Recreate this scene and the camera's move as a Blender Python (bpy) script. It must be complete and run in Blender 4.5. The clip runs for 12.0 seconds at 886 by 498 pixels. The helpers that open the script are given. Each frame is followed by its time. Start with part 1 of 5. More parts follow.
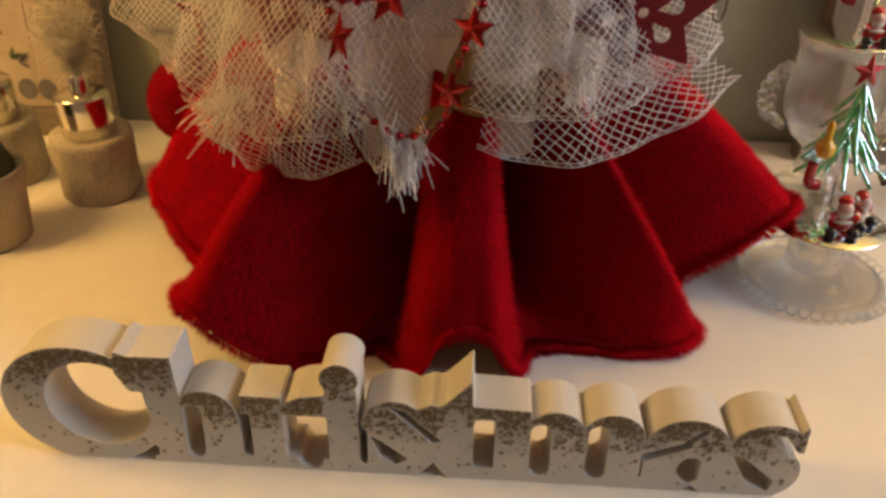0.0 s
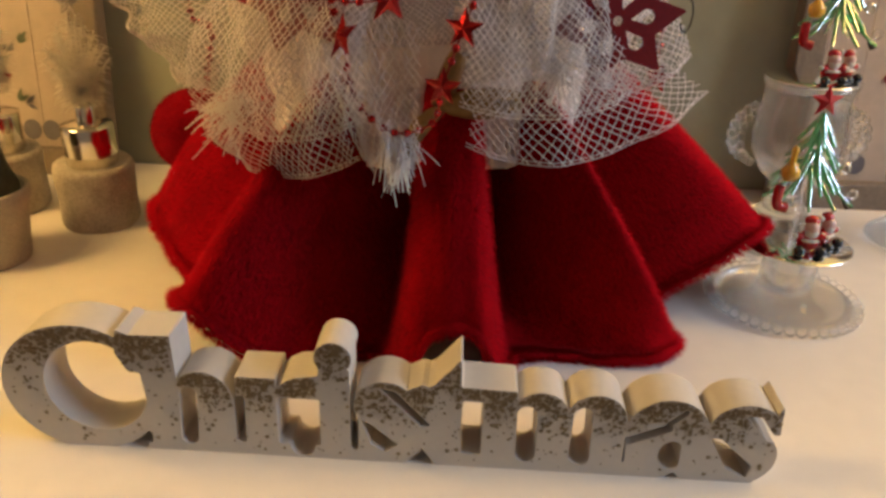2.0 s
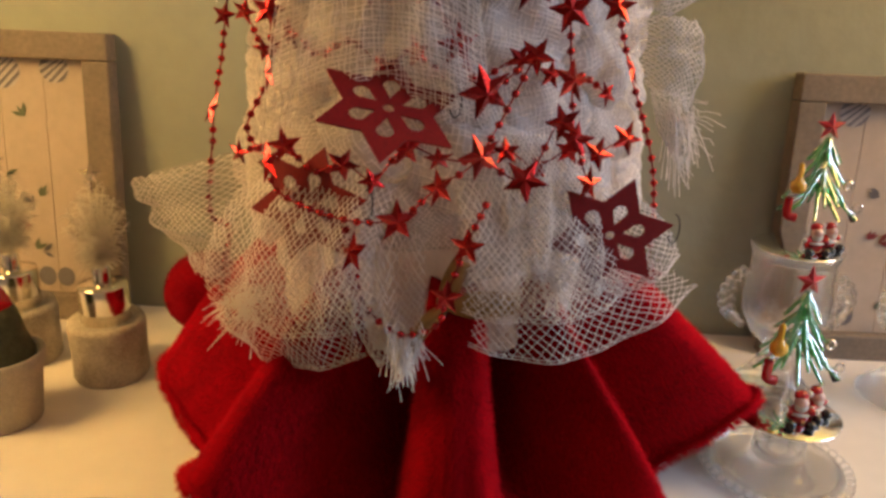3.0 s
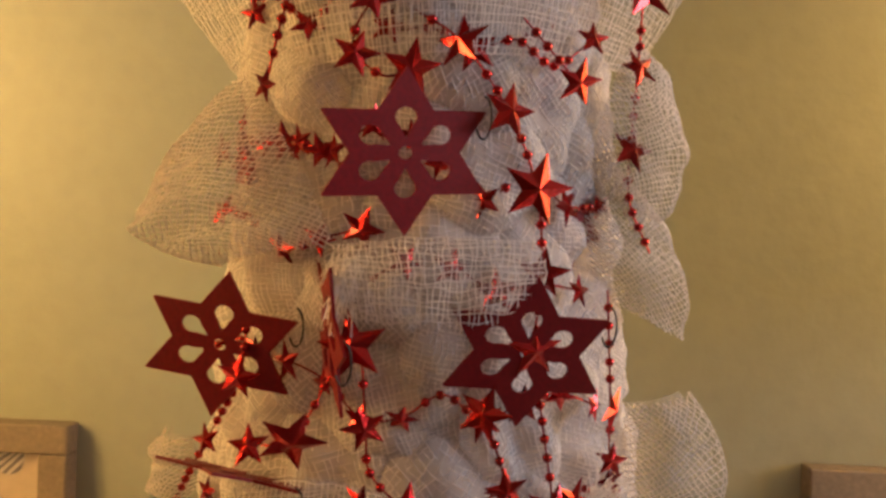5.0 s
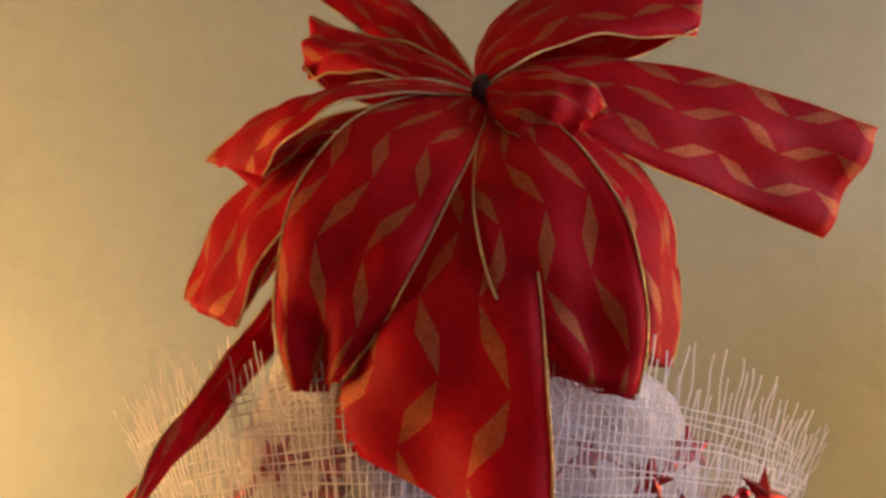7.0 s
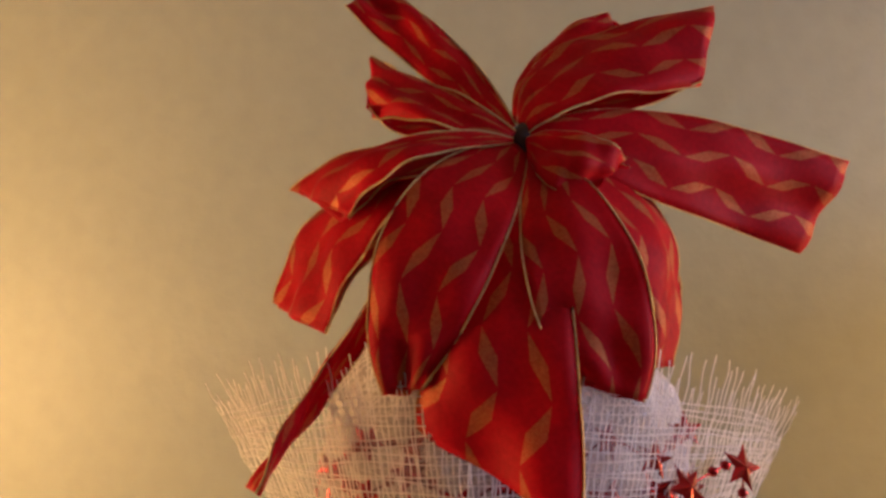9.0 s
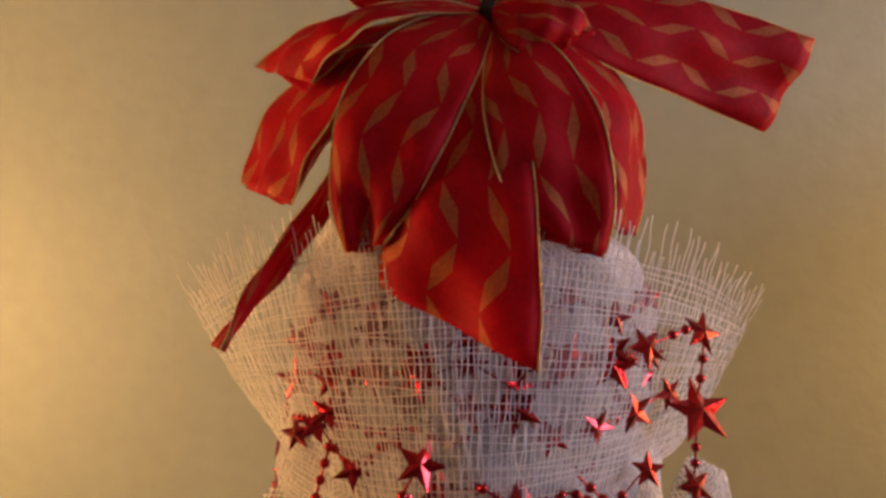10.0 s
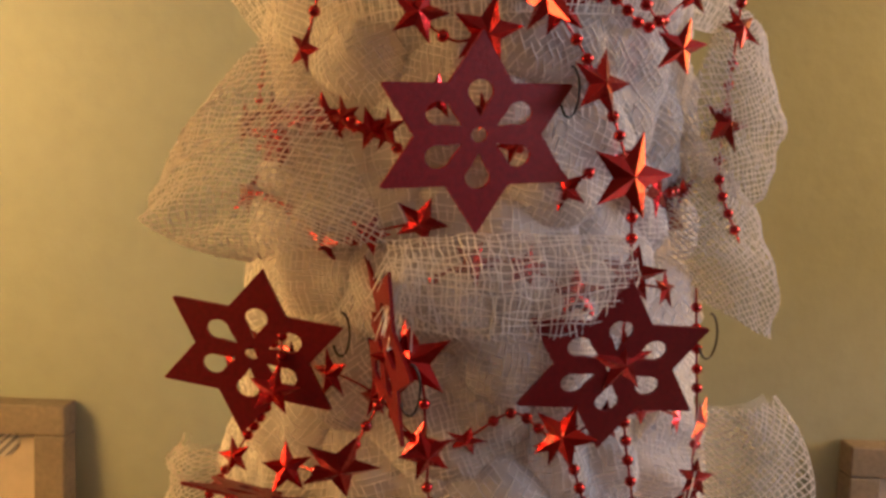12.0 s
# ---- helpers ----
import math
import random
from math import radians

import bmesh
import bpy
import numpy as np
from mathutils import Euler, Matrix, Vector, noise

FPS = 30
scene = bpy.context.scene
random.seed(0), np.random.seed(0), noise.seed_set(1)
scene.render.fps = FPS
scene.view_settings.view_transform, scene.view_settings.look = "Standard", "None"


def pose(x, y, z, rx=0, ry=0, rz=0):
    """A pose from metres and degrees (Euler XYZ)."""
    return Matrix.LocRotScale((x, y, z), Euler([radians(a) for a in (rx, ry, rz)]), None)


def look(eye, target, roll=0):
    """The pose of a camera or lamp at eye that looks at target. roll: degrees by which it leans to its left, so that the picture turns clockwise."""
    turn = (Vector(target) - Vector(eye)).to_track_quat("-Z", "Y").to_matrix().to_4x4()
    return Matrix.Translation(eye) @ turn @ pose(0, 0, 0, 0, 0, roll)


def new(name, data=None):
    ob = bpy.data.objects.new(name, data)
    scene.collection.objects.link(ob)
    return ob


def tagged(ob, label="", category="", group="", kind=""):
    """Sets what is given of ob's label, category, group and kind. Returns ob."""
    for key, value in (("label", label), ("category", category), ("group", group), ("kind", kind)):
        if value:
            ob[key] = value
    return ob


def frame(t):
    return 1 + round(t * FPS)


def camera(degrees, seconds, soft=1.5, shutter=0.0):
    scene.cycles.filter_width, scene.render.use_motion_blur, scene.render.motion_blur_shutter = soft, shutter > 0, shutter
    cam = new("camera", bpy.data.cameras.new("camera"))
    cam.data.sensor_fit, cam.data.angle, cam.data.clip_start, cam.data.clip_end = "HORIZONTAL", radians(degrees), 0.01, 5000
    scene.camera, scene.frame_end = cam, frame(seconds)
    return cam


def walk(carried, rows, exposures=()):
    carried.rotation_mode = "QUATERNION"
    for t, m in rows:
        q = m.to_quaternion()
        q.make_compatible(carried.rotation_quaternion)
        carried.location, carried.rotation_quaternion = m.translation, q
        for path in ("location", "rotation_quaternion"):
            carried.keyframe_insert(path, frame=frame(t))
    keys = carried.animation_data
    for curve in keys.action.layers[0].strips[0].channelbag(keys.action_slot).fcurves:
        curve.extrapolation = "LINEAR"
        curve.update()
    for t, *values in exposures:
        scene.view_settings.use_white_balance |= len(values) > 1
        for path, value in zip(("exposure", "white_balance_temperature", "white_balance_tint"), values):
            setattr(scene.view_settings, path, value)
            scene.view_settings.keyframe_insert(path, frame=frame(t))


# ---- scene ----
cam = camera(58.4, 12.0, soft=3.0)
PATH = [
    (0, (0.041, -0.273, 0.306), (-0.026, 1.409, -0.774), 1.0),
    (0.5, (0.037, -0.272, 0.302), (-0.024, 1.384, -0.818), 0.9),
    (1, (0.03, -0.281, 0.285), (-0.025, 1.379, -0.83), 1.4),
    (1.5, (0.034, -0.312, 0.264), (-0.008, 1.42, -0.735), 2.1),
    (2, (0.04, -0.317, 0.272), (0.006, 1.483, -0.599), 2.1),
    (2.5, (0.038, -0.316, 0.29), (0.001, 1.527, -0.487), 2.2),
    (2.7, (0.035, -0.316, 0.307), (-0.004, 1.544, -0.428), 2.4),
    (4.3, (0.039, -0.279, 0.449), (-0.005, 1.677, 0.032), 2.4),
    (4.5, (0.041, -0.272, 0.458), (-0.008, 1.696, 0.103), 2.3),
    (4.7, (0.042, -0.259, 0.469), (-0.008, 1.717, 0.164), 2.3),
    (5, (0.042, -0.235, 0.49), (-0.019, 1.754, 0.286), 2.0),
    (5.5, (0.035, -0.204, 0.526), (-0.039, 1.794, 0.484), 2.2),
    (6, (0.024, -0.195, 0.562), (-0.076, 1.8, 0.663), 2.1),
    (6.5, (0.028, -0.169, 0.596), (-0.097, 1.815, 0.813), 1.8),
    (7, (0.031, -0.153, 0.627), (-0.122, 1.811, 0.973), 1.9),
    (7.2, (0.028, -0.151, 0.634), (-0.129, 1.81, 0.995), 1.9),
    (8.8, (0.013, -0.22, 0.657), (-0.15, 1.766, 0.819), 2.2),
    (9, (0.015, -0.22, 0.657), (-0.13, 1.769, 0.8), 1.8),
    (9.5, (0.026, -0.223, 0.645), (-0.103, 1.769, 0.757), 1.6),
    (10, (0.026, -0.219, 0.619), (-0.091, 1.776, 0.676), 1.7),
    (10.5, (0.023, -0.214, 0.593), (-0.085, 1.783, 0.573), 1.7),
    (11, (0.017, -0.203, 0.567), (-0.069, 1.793, 0.471), 1.8),
    (11.3, (0.016, -0.199, 0.555), (-0.047, 1.793, 0.398), 1.8),
    (11.5, (0.016, -0.198, 0.543), (-0.042, 1.792, 0.352), 1.9),
    (12, (0.01, -0.187, 0.502), (-0.006, 1.783, 0.158), 2.1),
]
walk(cam, [(t, look(eye, target, roll)) for t, eye, target, roll in PATH],
     [(0, 0.10, 6350, 12), (1.2, 0.10, 6200, 11), (2.7, 0.22, 5900, 14), (4.3, 0.26, 6800, 19), (6.0, 0.12, 6500, 21), (7.2, 0.38, 6000, 31), (9, 0.22, 6000, 35), (10.5, -0.02, 6200, 32), (11.3, 0.06, 6400, 26), (12, 0.13, 6550, 21)])


# ---- world and lights ----
world = bpy.data.worlds.new("world")
scene.world = world
world.use_nodes = True
world.node_tree.nodes["Background"].inputs[0].default_value = (0.75, 0.85, 1.0, 1)
world.node_tree.nodes["Background"].inputs[1].default_value = 0.02


def area_lamp(name, eye, target, size, watts, colour):
    data = bpy.data.lights.new(name, "AREA")
    data.shape, data.size, data.size_y = "RECTANGLE", size[0], size[1]
    data.energy, data.color = watts, colour
    ob = new(name, data)
    ob.matrix_world = look(eye, target)
    return ob


# the daylight of the window; the warm light comes from the lit shades of two table lamps, built below
LAMP_GLOW = (1.0, 0.60, 0.17)
LEFT_GLOW, RIGHT_GLOW = 17.0, 7.0
area_lamp("window_light", (2.25, -0.33, 1.0), (0, 0.1, 0.3), (1.1, 0.8), 30, (0.70, 0.83, 1.0))


# ---- materials ----
def material(name, colour, rough=0.6, metal=0.0, vary=0.12, scale=40.0, bump=0.0, bump_scale=200.0, sheen=0.0,
             glass=0.0, second=None, coat=0.0, through_light=0.0, per_object=0.0, shine=0.5):
    """A surface with a coarse and a fine variation of colour and a fine relief."""
    m = bpy.data.materials.new(name)
    m.use_nodes = True
    nt = m.node_tree
    n, link = nt.nodes, nt.links
    p = n["Principled BSDF"]
    p.inputs["Roughness"].default_value, p.inputs["Metallic"].default_value = rough, metal
    p.inputs["Sheen Weight"].default_value, p.inputs["Coat Weight"].default_value = sheen, coat
    p.inputs["Transmission Weight"].default_value = glass
    p.inputs["Specular IOR Level"].default_value = shine
    co = n.new("ShaderNodeTexCoord")
    a, b = n.new("ShaderNodeTexNoise"), n.new("ShaderNodeTexNoise")
    a.inputs["Scale"].default_value, b.inputs["Scale"].default_value = scale, scale * 9
    a.inputs["Detail"].default_value = b.inputs["Detail"].default_value = 3
    for t in (a, b):
        link.new(co.outputs["Object"], t.inputs["Vector"])
    s = n.new("ShaderNodeMath")
    s.operation = "ADD"
    link.new(a.outputs["Fac"], s.inputs[0])
    link.new(b.outputs["Fac"], s.inputs[1])
    r = n.new("ShaderNodeMapRange")
    r.inputs["From Min"].default_value, r.inputs["From Max"].default_value = 0.65, 1.35
    link.new(s.outputs[0], r.inputs["Value"])
    mix = n.new("ShaderNodeMix")
    mix.data_type = "RGBA"
    dark = [c * (1 - vary) for c in colour]
    light = second or [min(1, c * (1 + vary)) for c in colour]
    mix.inputs["A"].default_value, mix.inputs["B"].default_value = (*dark, 1), (*light, 1)
    link.new(r.outputs[0], mix.inputs["Factor"])
    out = mix.outputs["Result"]
    if per_object:
        info, hsv, mr = n.new("ShaderNodeObjectInfo"), n.new("ShaderNodeHueSaturation"), n.new("ShaderNodeMapRange")
        mr.inputs["To Min"].default_value, mr.inputs["To Max"].default_value = 1 - per_object, 1 + per_object
        link.new(info.outputs["Random"], mr.inputs["Value"])
        link.new(mr.outputs[0], hsv.inputs["Value"])
        link.new(out, hsv.inputs["Color"])
        out = hsv.outputs["Color"]
    link.new(out, p.inputs["Base Color"])
    if sheen:
        p.inputs["Sheen Roughness"].default_value = 0.45
        p.inputs["Sheen Tint"].default_value = (*[min(1, c * 1.6 + 0.05) for c in colour], 1)
    if bump:
        f, bp = n.new("ShaderNodeTexNoise"), n.new("ShaderNodeBump")
        f.inputs["Scale"].default_value, f.inputs["Detail"].default_value = bump_scale, 4
        bp.inputs["Strength"].default_value, bp.inputs["Distance"].default_value = bump, 0.002
        link.new(co.outputs["Object"], f.inputs["Vector"])
        link.new(f.outputs["Fac"], bp.inputs["Height"])
        link.new(bp.outputs["Normal"], p.inputs["Normal"])
    if through_light:
        tr, ms = n.new("ShaderNodeBsdfTranslucent"), n.new("ShaderNodeMixShader")
        ms.inputs[0].default_value = through_light
        link.new(out, tr.inputs["Color"])
        link.new(p.outputs[0], ms.inputs[1])
        link.new(tr.outputs[0], ms.inputs[2])
        link.new(ms.outputs[0], n["Material Output"].inputs["Surface"])
    return m


def ribbon_material():
    """Red sheer ribbon with zigzag lines of gold glitter lozenges."""
    m = material("red_ribbon", (0.56, 0.005, 0.008), 0.58, 0.0, 0.18, 60, 0.06, 900, through_light=0.42, shine=0.14)
    nt = m.node_tree
    n, link = nt.nodes, nt.links
    p = n["Principled BSDF"]
    uv = n.new("ShaderNodeUVMap")
    sep = n.new("ShaderNodeSeparateXYZ")
    link.new(uv.outputs[0], sep.inputs[0])

    def math_node(op, a, b=None):
        k = n.new("ShaderNodeMath")
        k.operation = op
        for i, v in enumerate((a, b)):
            if v is None:
                continue
            if isinstance(v, (int, float)):
                k.inputs[i].default_value = v
            else:
                link.new(v, k.inputs[i])
        return k.outputs[0]
    along = math_node("MULTIPLY", sep.outputs[0], 1 / 0.021)
    tri = math_node("ABSOLUTE", math_node("SUBTRACT", math_node("FRACT", math_node("MULTIPLY", along, 0.5)), 0.5))
    thick = math_node("ABSOLUTE", math_node("SUBTRACT", math_node("FRACT", along), 0.5))
    v = math_node("ADD", math_node("MULTIPLY", sep.outputs[1], 3.0), math_node("MULTIPLY", tri, 1.05))
    line = math_node("ABSOLUTE", math_node("SUBTRACT", math_node("FRACT", v), 0.5))
    wide = math_node("SUBTRACT", 0.185, math_node("MULTIPLY", thick, 0.39))
    gold = math_node("LESS_THAN", line, wide)
    co, glit = n.new("ShaderNodeTexCoord"), n.new("ShaderNodeTexVoronoi")
    glit.inputs["Scale"].default_value = 1500
    link.new(co.outputs["Object"], glit.inputs["Vector"])
    ramp = n.new("ShaderNodeMix")
    ramp.data_type = "RGBA"
    ramp.inputs["A"].default_value, ramp.inputs["B"].default_value = (0.36, 0.15, 0.045, 1), (0.75, 0.42, 0.13, 1)
    link.new(glit.outputs["Color"], ramp.inputs["Factor"])
    mix = n.new("ShaderNodeMix")
    mix.data_type = "RGBA"
    fac = math_node("MULTIPLY", gold, 0.50)
    link.new(fac, mix.inputs["Factor"])
    old = p.inputs["Base Color"].links[0].from_socket
    link.new(old, mix.inputs["A"])
    link.new(ramp.outputs["Result"], mix.inputs["B"])
    link.new(mix.outputs["Result"], p.inputs["Base Color"])
    link.new(math_node("MULTIPLY", gold, 0.45), p.inputs["Metallic"])
    return m


WALL = material("sage_wall_paint", (0.328, 0.345, 0.265), 0.55, 0, 0.06, 6, 0.6, 45)
PLAIN_WALL = material("cream_wall_paint", (0.52, 0.47, 0.41), 0.8, 0, 0.06, 5, 0.1, 60)
FLOOR = material("oak_floor", (0.20, 0.12, 0.06), 0.5, 0, 0.3, 9)
WHITE_TOP = material("white_satin_paint", (0.82, 0.765, 0.70), 0.42, 0, 0.035, 7, 0.06, 300)
GREY_WOOD = material("grey_painted_wood", (0.17, 0.155, 0.135), 0.6, 0, 0.22, 12, 0.3, 90)
SIGN_WHITE = material("white_sign_paint", (0.60, 0.555, 0.49), 0.45, 0, 0.04, 30, 0.05, 300)
GLITTER = material("gold_glitter", (0.23, 0.17, 0.09), 0.45, 0.35, 0.4, 900)
PLUSH = material("red_plush", (0.28, 0.0014, 0.005), 0.95, 0, 0.28, 45, 0.9, 900, sheen=0.22, shine=0.05)
PILE = material("red_plush_pile", (0.54, 0.003, 0.010), 0.9, 0, 0.2, 60, sheen=0.2, shine=0.05, through_light=0.3)
LINING = material("brown_lining", (0.10, 0.05, 0.04), 0.9, 0, 0.2, 60)
TULLE = material("white_tulle", (0.96, 0.87, 0.83), 0.8, 0, 0.06, 60, through_light=0.25)
SHEER = material("sheer_white_tulle", (0.98, 0.90, 0.87), 0.7, 0, 0.08, 90, through_light=0.55)


def let_through(m, share):
    """Make a cloth sheer: part of the light passes between its fibres."""
    nt = m.node_tree
    out = nt.nodes["Material Output"]
    old = out.inputs["Surface"].links[0].from_socket
    clear, mix = nt.nodes.new("ShaderNodeBsdfTransparent"), nt.nodes.new("ShaderNodeMixShader")
    mix.inputs[0].default_value = share
    nt.links.new(old, mix.inputs[1])
    nt.links.new(clear.outputs[0], mix.inputs[2])
    nt.links.new(mix.outputs[0], out.inputs["Surface"])


let_through(SHEER, 0.45)
# pale haze painted between the net threads to whiten and soften them
HAZE = material("added_net_haze", (0.97, 0.91, 0.89), 0.8, 0, 0.08, 90, through_light=0.5)
let_through(HAZE, 0.77)
NET = material("white_net_thread", (0.97, 0.92, 0.89), 0.6, 0, 0.05, 80, through_light=0.5)
RIBBON = ribbon_material()
GOLD_CORD = material("gold_wire_edge", (0.62, 0.42, 0.18), 0.30, 0.85, 0.4, 700, 0.9, 1500)
GOLD_LEAF = material("gold_organza", (0.42, 0.27, 0.10), 0.35, 0.35, 0.2, 90, 0.3, 400, through_light=0.3)
RED_FOIL = material("red_foil", (0.45, 0.012, 0.010), 0.14, 0.9, 0.15, 120, 0.15, 500, per_object=0.2, coat=0.45)
RED_CARD = material("red_glitter_card", (0.21, 0.004, 0.006), 0.45, 0.1, 0.3, 500, 0.25, 1600, per_object=0.1, shine=0.3)
DARK_WIRE = material("dark_wire", (0.05, 0.045, 0.04), 0.4, 0.8)
# near-black colour that paints the shade at the bow's centre
KNOT_SHADE = material("bow_recess_shade", (0.03, 0.008, 0.008), 0.7)
GLASS = material("clear_glass", (0.97, 0.98, 0.98), 0.03, 0, 0.01, 20, glass=1.0)
let_through(GLASS, 0.42)
GREEN_GLASS = material("green_glass", (0.12, 0.55, 0.16), 0.06, 0, 0.25, 150, glass=0.75)
MIRROR = material("mirror_glass", (0.86, 0.86, 0.84), 0.04, 1.0, 0.02, 20)
SILVER = material("silver_metal", (0.78, 0.74, 0.66), 0.16, 1.0, 0.05, 40)
RED_GLOSS = material("red_enamel", (0.45, 0.012, 0.015), 0.2, 0, 0.15, 150, coat=0.4)
YELLOW_GLOSS = material("yellow_enamel", (0.72, 0.40, 0.03), 0.25, 0, 0.15, 150, coat=0.4)
BLACK_GLOSS = material("black_enamel", (0.015, 0.014, 0.016), 0.2, 0, 0.15, 150, coat=0.4)
FIGURE = material("glazed_figurine", (0.62, 0.40, 0.34), 0.25, 0, 0.2, 150, coat=0.4)
BIRCH = material("birch_bark", (0.42, 0.36, 0.28), 0.8, 0, 0.3, 55, 0.7, 130, second=(0.58, 0.52, 0.44))
STONE_POT = material("grey_stoneware", (0.42, 0.38, 0.32), 0.75, 0, 0.2, 60, 0.4, 200)
FEATHER = material("white_feather", (0.80, 0.76, 0.68), 0.8, 0, 0.08, 200, through_light=0.35)
FRAME_WOOD = material("grey_washed_wood", (0.20, 0.158, 0.118), 0.65, 0, 0.25, 25, 0.4, 120)
PICTURE = material("printed_plank_picture", (0.47, 0.39, 0.32), 0.5, 0, 0.08, 14)
PRINT_GREY = material("grey_print", (0.15, 0.14, 0.16), 0.5, 0, 0.2, 60)
PRINT_PALE = material("pale_print", (0.46, 0.42, 0.42), 0.5, 0, 0.15, 60)
PRINT_GREEN = material("green_print", (0.12, 0.15, 0.09), 0.5, 0, 0.3, 90)
PRINT_RED = material("red_print", (0.26, 0.035, 0.035), 0.5, 0, 0.3, 90)
MOSS = material("dark_green_moss", (0.07, 0.08, 0.045), 0.9, 0, 0.4, 120, 0.6, 300)


LAMP_BRASS = material("aged_brass", (0.45, 0.30, 0.12), 0.35, 0.9, 0.15, 60)


def glowing(name, colour, strength):
    m = bpy.data.materials.new(name)
    m.use_nodes = True
    p = m.node_tree.nodes["Principled BSDF"]
    p.inputs["Base Color"].default_value = (0.75, 0.66, 0.50, 1)
    p.inputs["Emission Color"].default_value, p.inputs["Emission Strength"].default_value = (*colour, 1), strength
    return m


# ---- building blocks ----
def mesh_object(name, verts, faces, mat, parent=None, smooth=True, label=""):
    me = bpy.data.meshes.new(name)
    me.from_pydata([tuple(v) for v in verts], [], [tuple(f) for f in faces])
    me.materials.append(mat)
    if smooth:
        me.shade_smooth()
    ob = new(name, me)
    ob.parent = parent
    return tagged(ob, label)


def part(name, bm, mat, parent=None, label="", smooth=True):
    me = bpy.data.meshes.new(name)
    bm.to_mesh(me)
    bm.free()
    me.materials.append(mat)
    if smooth:
        me.shade_smooth()
    ob = new(name, me)
    ob.parent = parent
    return tagged(ob, label)


def thing(name, place, label, category, group="", turn=0):
    ob = new(name)
    ob.empty_display_size = 0.02
    ob.matrix_world = pose(*place, 0, 0, turn)
    return tagged(ob, label, category, group)


def box(bm, lo, hi, bevel=0.0):
    m = Matrix.Translation([(a + b) / 2 for a, b in zip(lo, hi)]) @ Matrix.Diagonal([b - a for a, b in zip(lo, hi)] + [1])
    made = bmesh.ops.create_cube(bm, size=1, matrix=m)["verts"]
    if bevel:
        edges = {e for v in made for e in v.link_edges}
        bmesh.ops.bevel(bm, geom=list(edges), offset=bevel, segments=2, affect="EDGES", profile=0.5)


def box_part(name, lo, hi, mat, parent=None, bevel=0.002, label=""):
    bm = bmesh.new()
    box(bm, lo, hi, bevel)
    return part(name, bm, mat, parent, label, smooth=False)


def lathe(profile, segs=40, wobble=0.0, seed=0):
    """Verts and faces of a turned body from rows of radius and height."""
    rnd = random.Random(seed)
    ph = [rnd.uniform(0, 6.28) for _ in range(4)]
    vs, fs = [], []
    for j, (r, z) in enumerate(profile):
        for i in range(segs):
            a = 2 * math.pi * i / segs
            k = 1 + wobble * (math.sin(2 * a + ph[0] + 9 * z) + 0.6 * math.sin(5 * a + ph[1] + 70 * z) + 0.4 * math.sin(9 * a + ph[2] - 160 * z))
            vs.append((r * k * math.cos(a), r * k * math.sin(a), z))
    for j in range(len(profile) - 1):
        for i in range(segs):
            k = (i + 1) % segs
            fs.append((j * segs + i, j * segs + k, (j + 1) * segs + k, (j + 1) * segs + i))
    return vs, fs


def tubes(lines, radius, sides=3, taper=1.0):
    """Thin round threads along many polylines, as one set of verts and faces."""
    V, F, base = [], [], 0
    for pts in lines:
        p = np.asarray(pts, float)
        n = len(p)
        if n < 2:
            continue
        d = np.gradient(p, axis=0)
        d /= np.linalg.norm(d, axis=1, keepdims=True) + 1e-12
        ref = np.where(np.abs(d[:, 2:3]) > 0.85, np.array([[1.0, 0, 0]]), np.array([[0, 0, 1.0]]))
        a = np.cross(d, ref)
        a /= np.linalg.norm(a, axis=1, keepdims=True) + 1e-12
        b = np.cross(d, a)
        r = radius * np.linspace(1, taper, n)[:, None]
        for k in range(sides):
            w = 2 * math.pi * k / sides
            V.append(p + r * (a * math.cos(w) + b * math.sin(w)))
        for k in range(sides):
            k2 = (k + 1) % sides
            for i in range(n - 1):
                F.append((base + k * n + i, base + k * n + i + 1, base + k2 * n + i + 1, base + k2 * n + i))
        base += n * sides
    return np.concatenate(V) if V else [], F


def smooth_line(pts, n=12):
    """A Catmull-Rom line through the points, n steps from one to the next."""
    p = [Vector(q) for q in pts]
    p = [p[0] * 2 - p[1]] + p + [p[-1] * 2 - p[-2]]
    out = []
    for i in range(1, len(p) - 2):
        for k in range(n):
            t = k / n
            out.append(0.5 * ((2 * p[i]) + (p[i + 1] - p[i - 1]) * t + (2 * p[i - 1] - 5 * p[i] + 4 * p[i + 1] - p[i + 2]) * t * t
                              + (3 * p[i] - p[i - 1] - 3 * p[i + 1] + p[i + 2]) * t ** 3))
    return out + [p[-2]]


def bezier(ctrl, t):
    """A Bezier curve of any degree, at the numbers t."""
    c = np.asarray(ctrl, float)
    n = len(c) - 1
    return sum(math.comb(n, i) * (t ** i * (1 - t) ** (n - i))[:, None] * c[i] for i in range(n + 1))


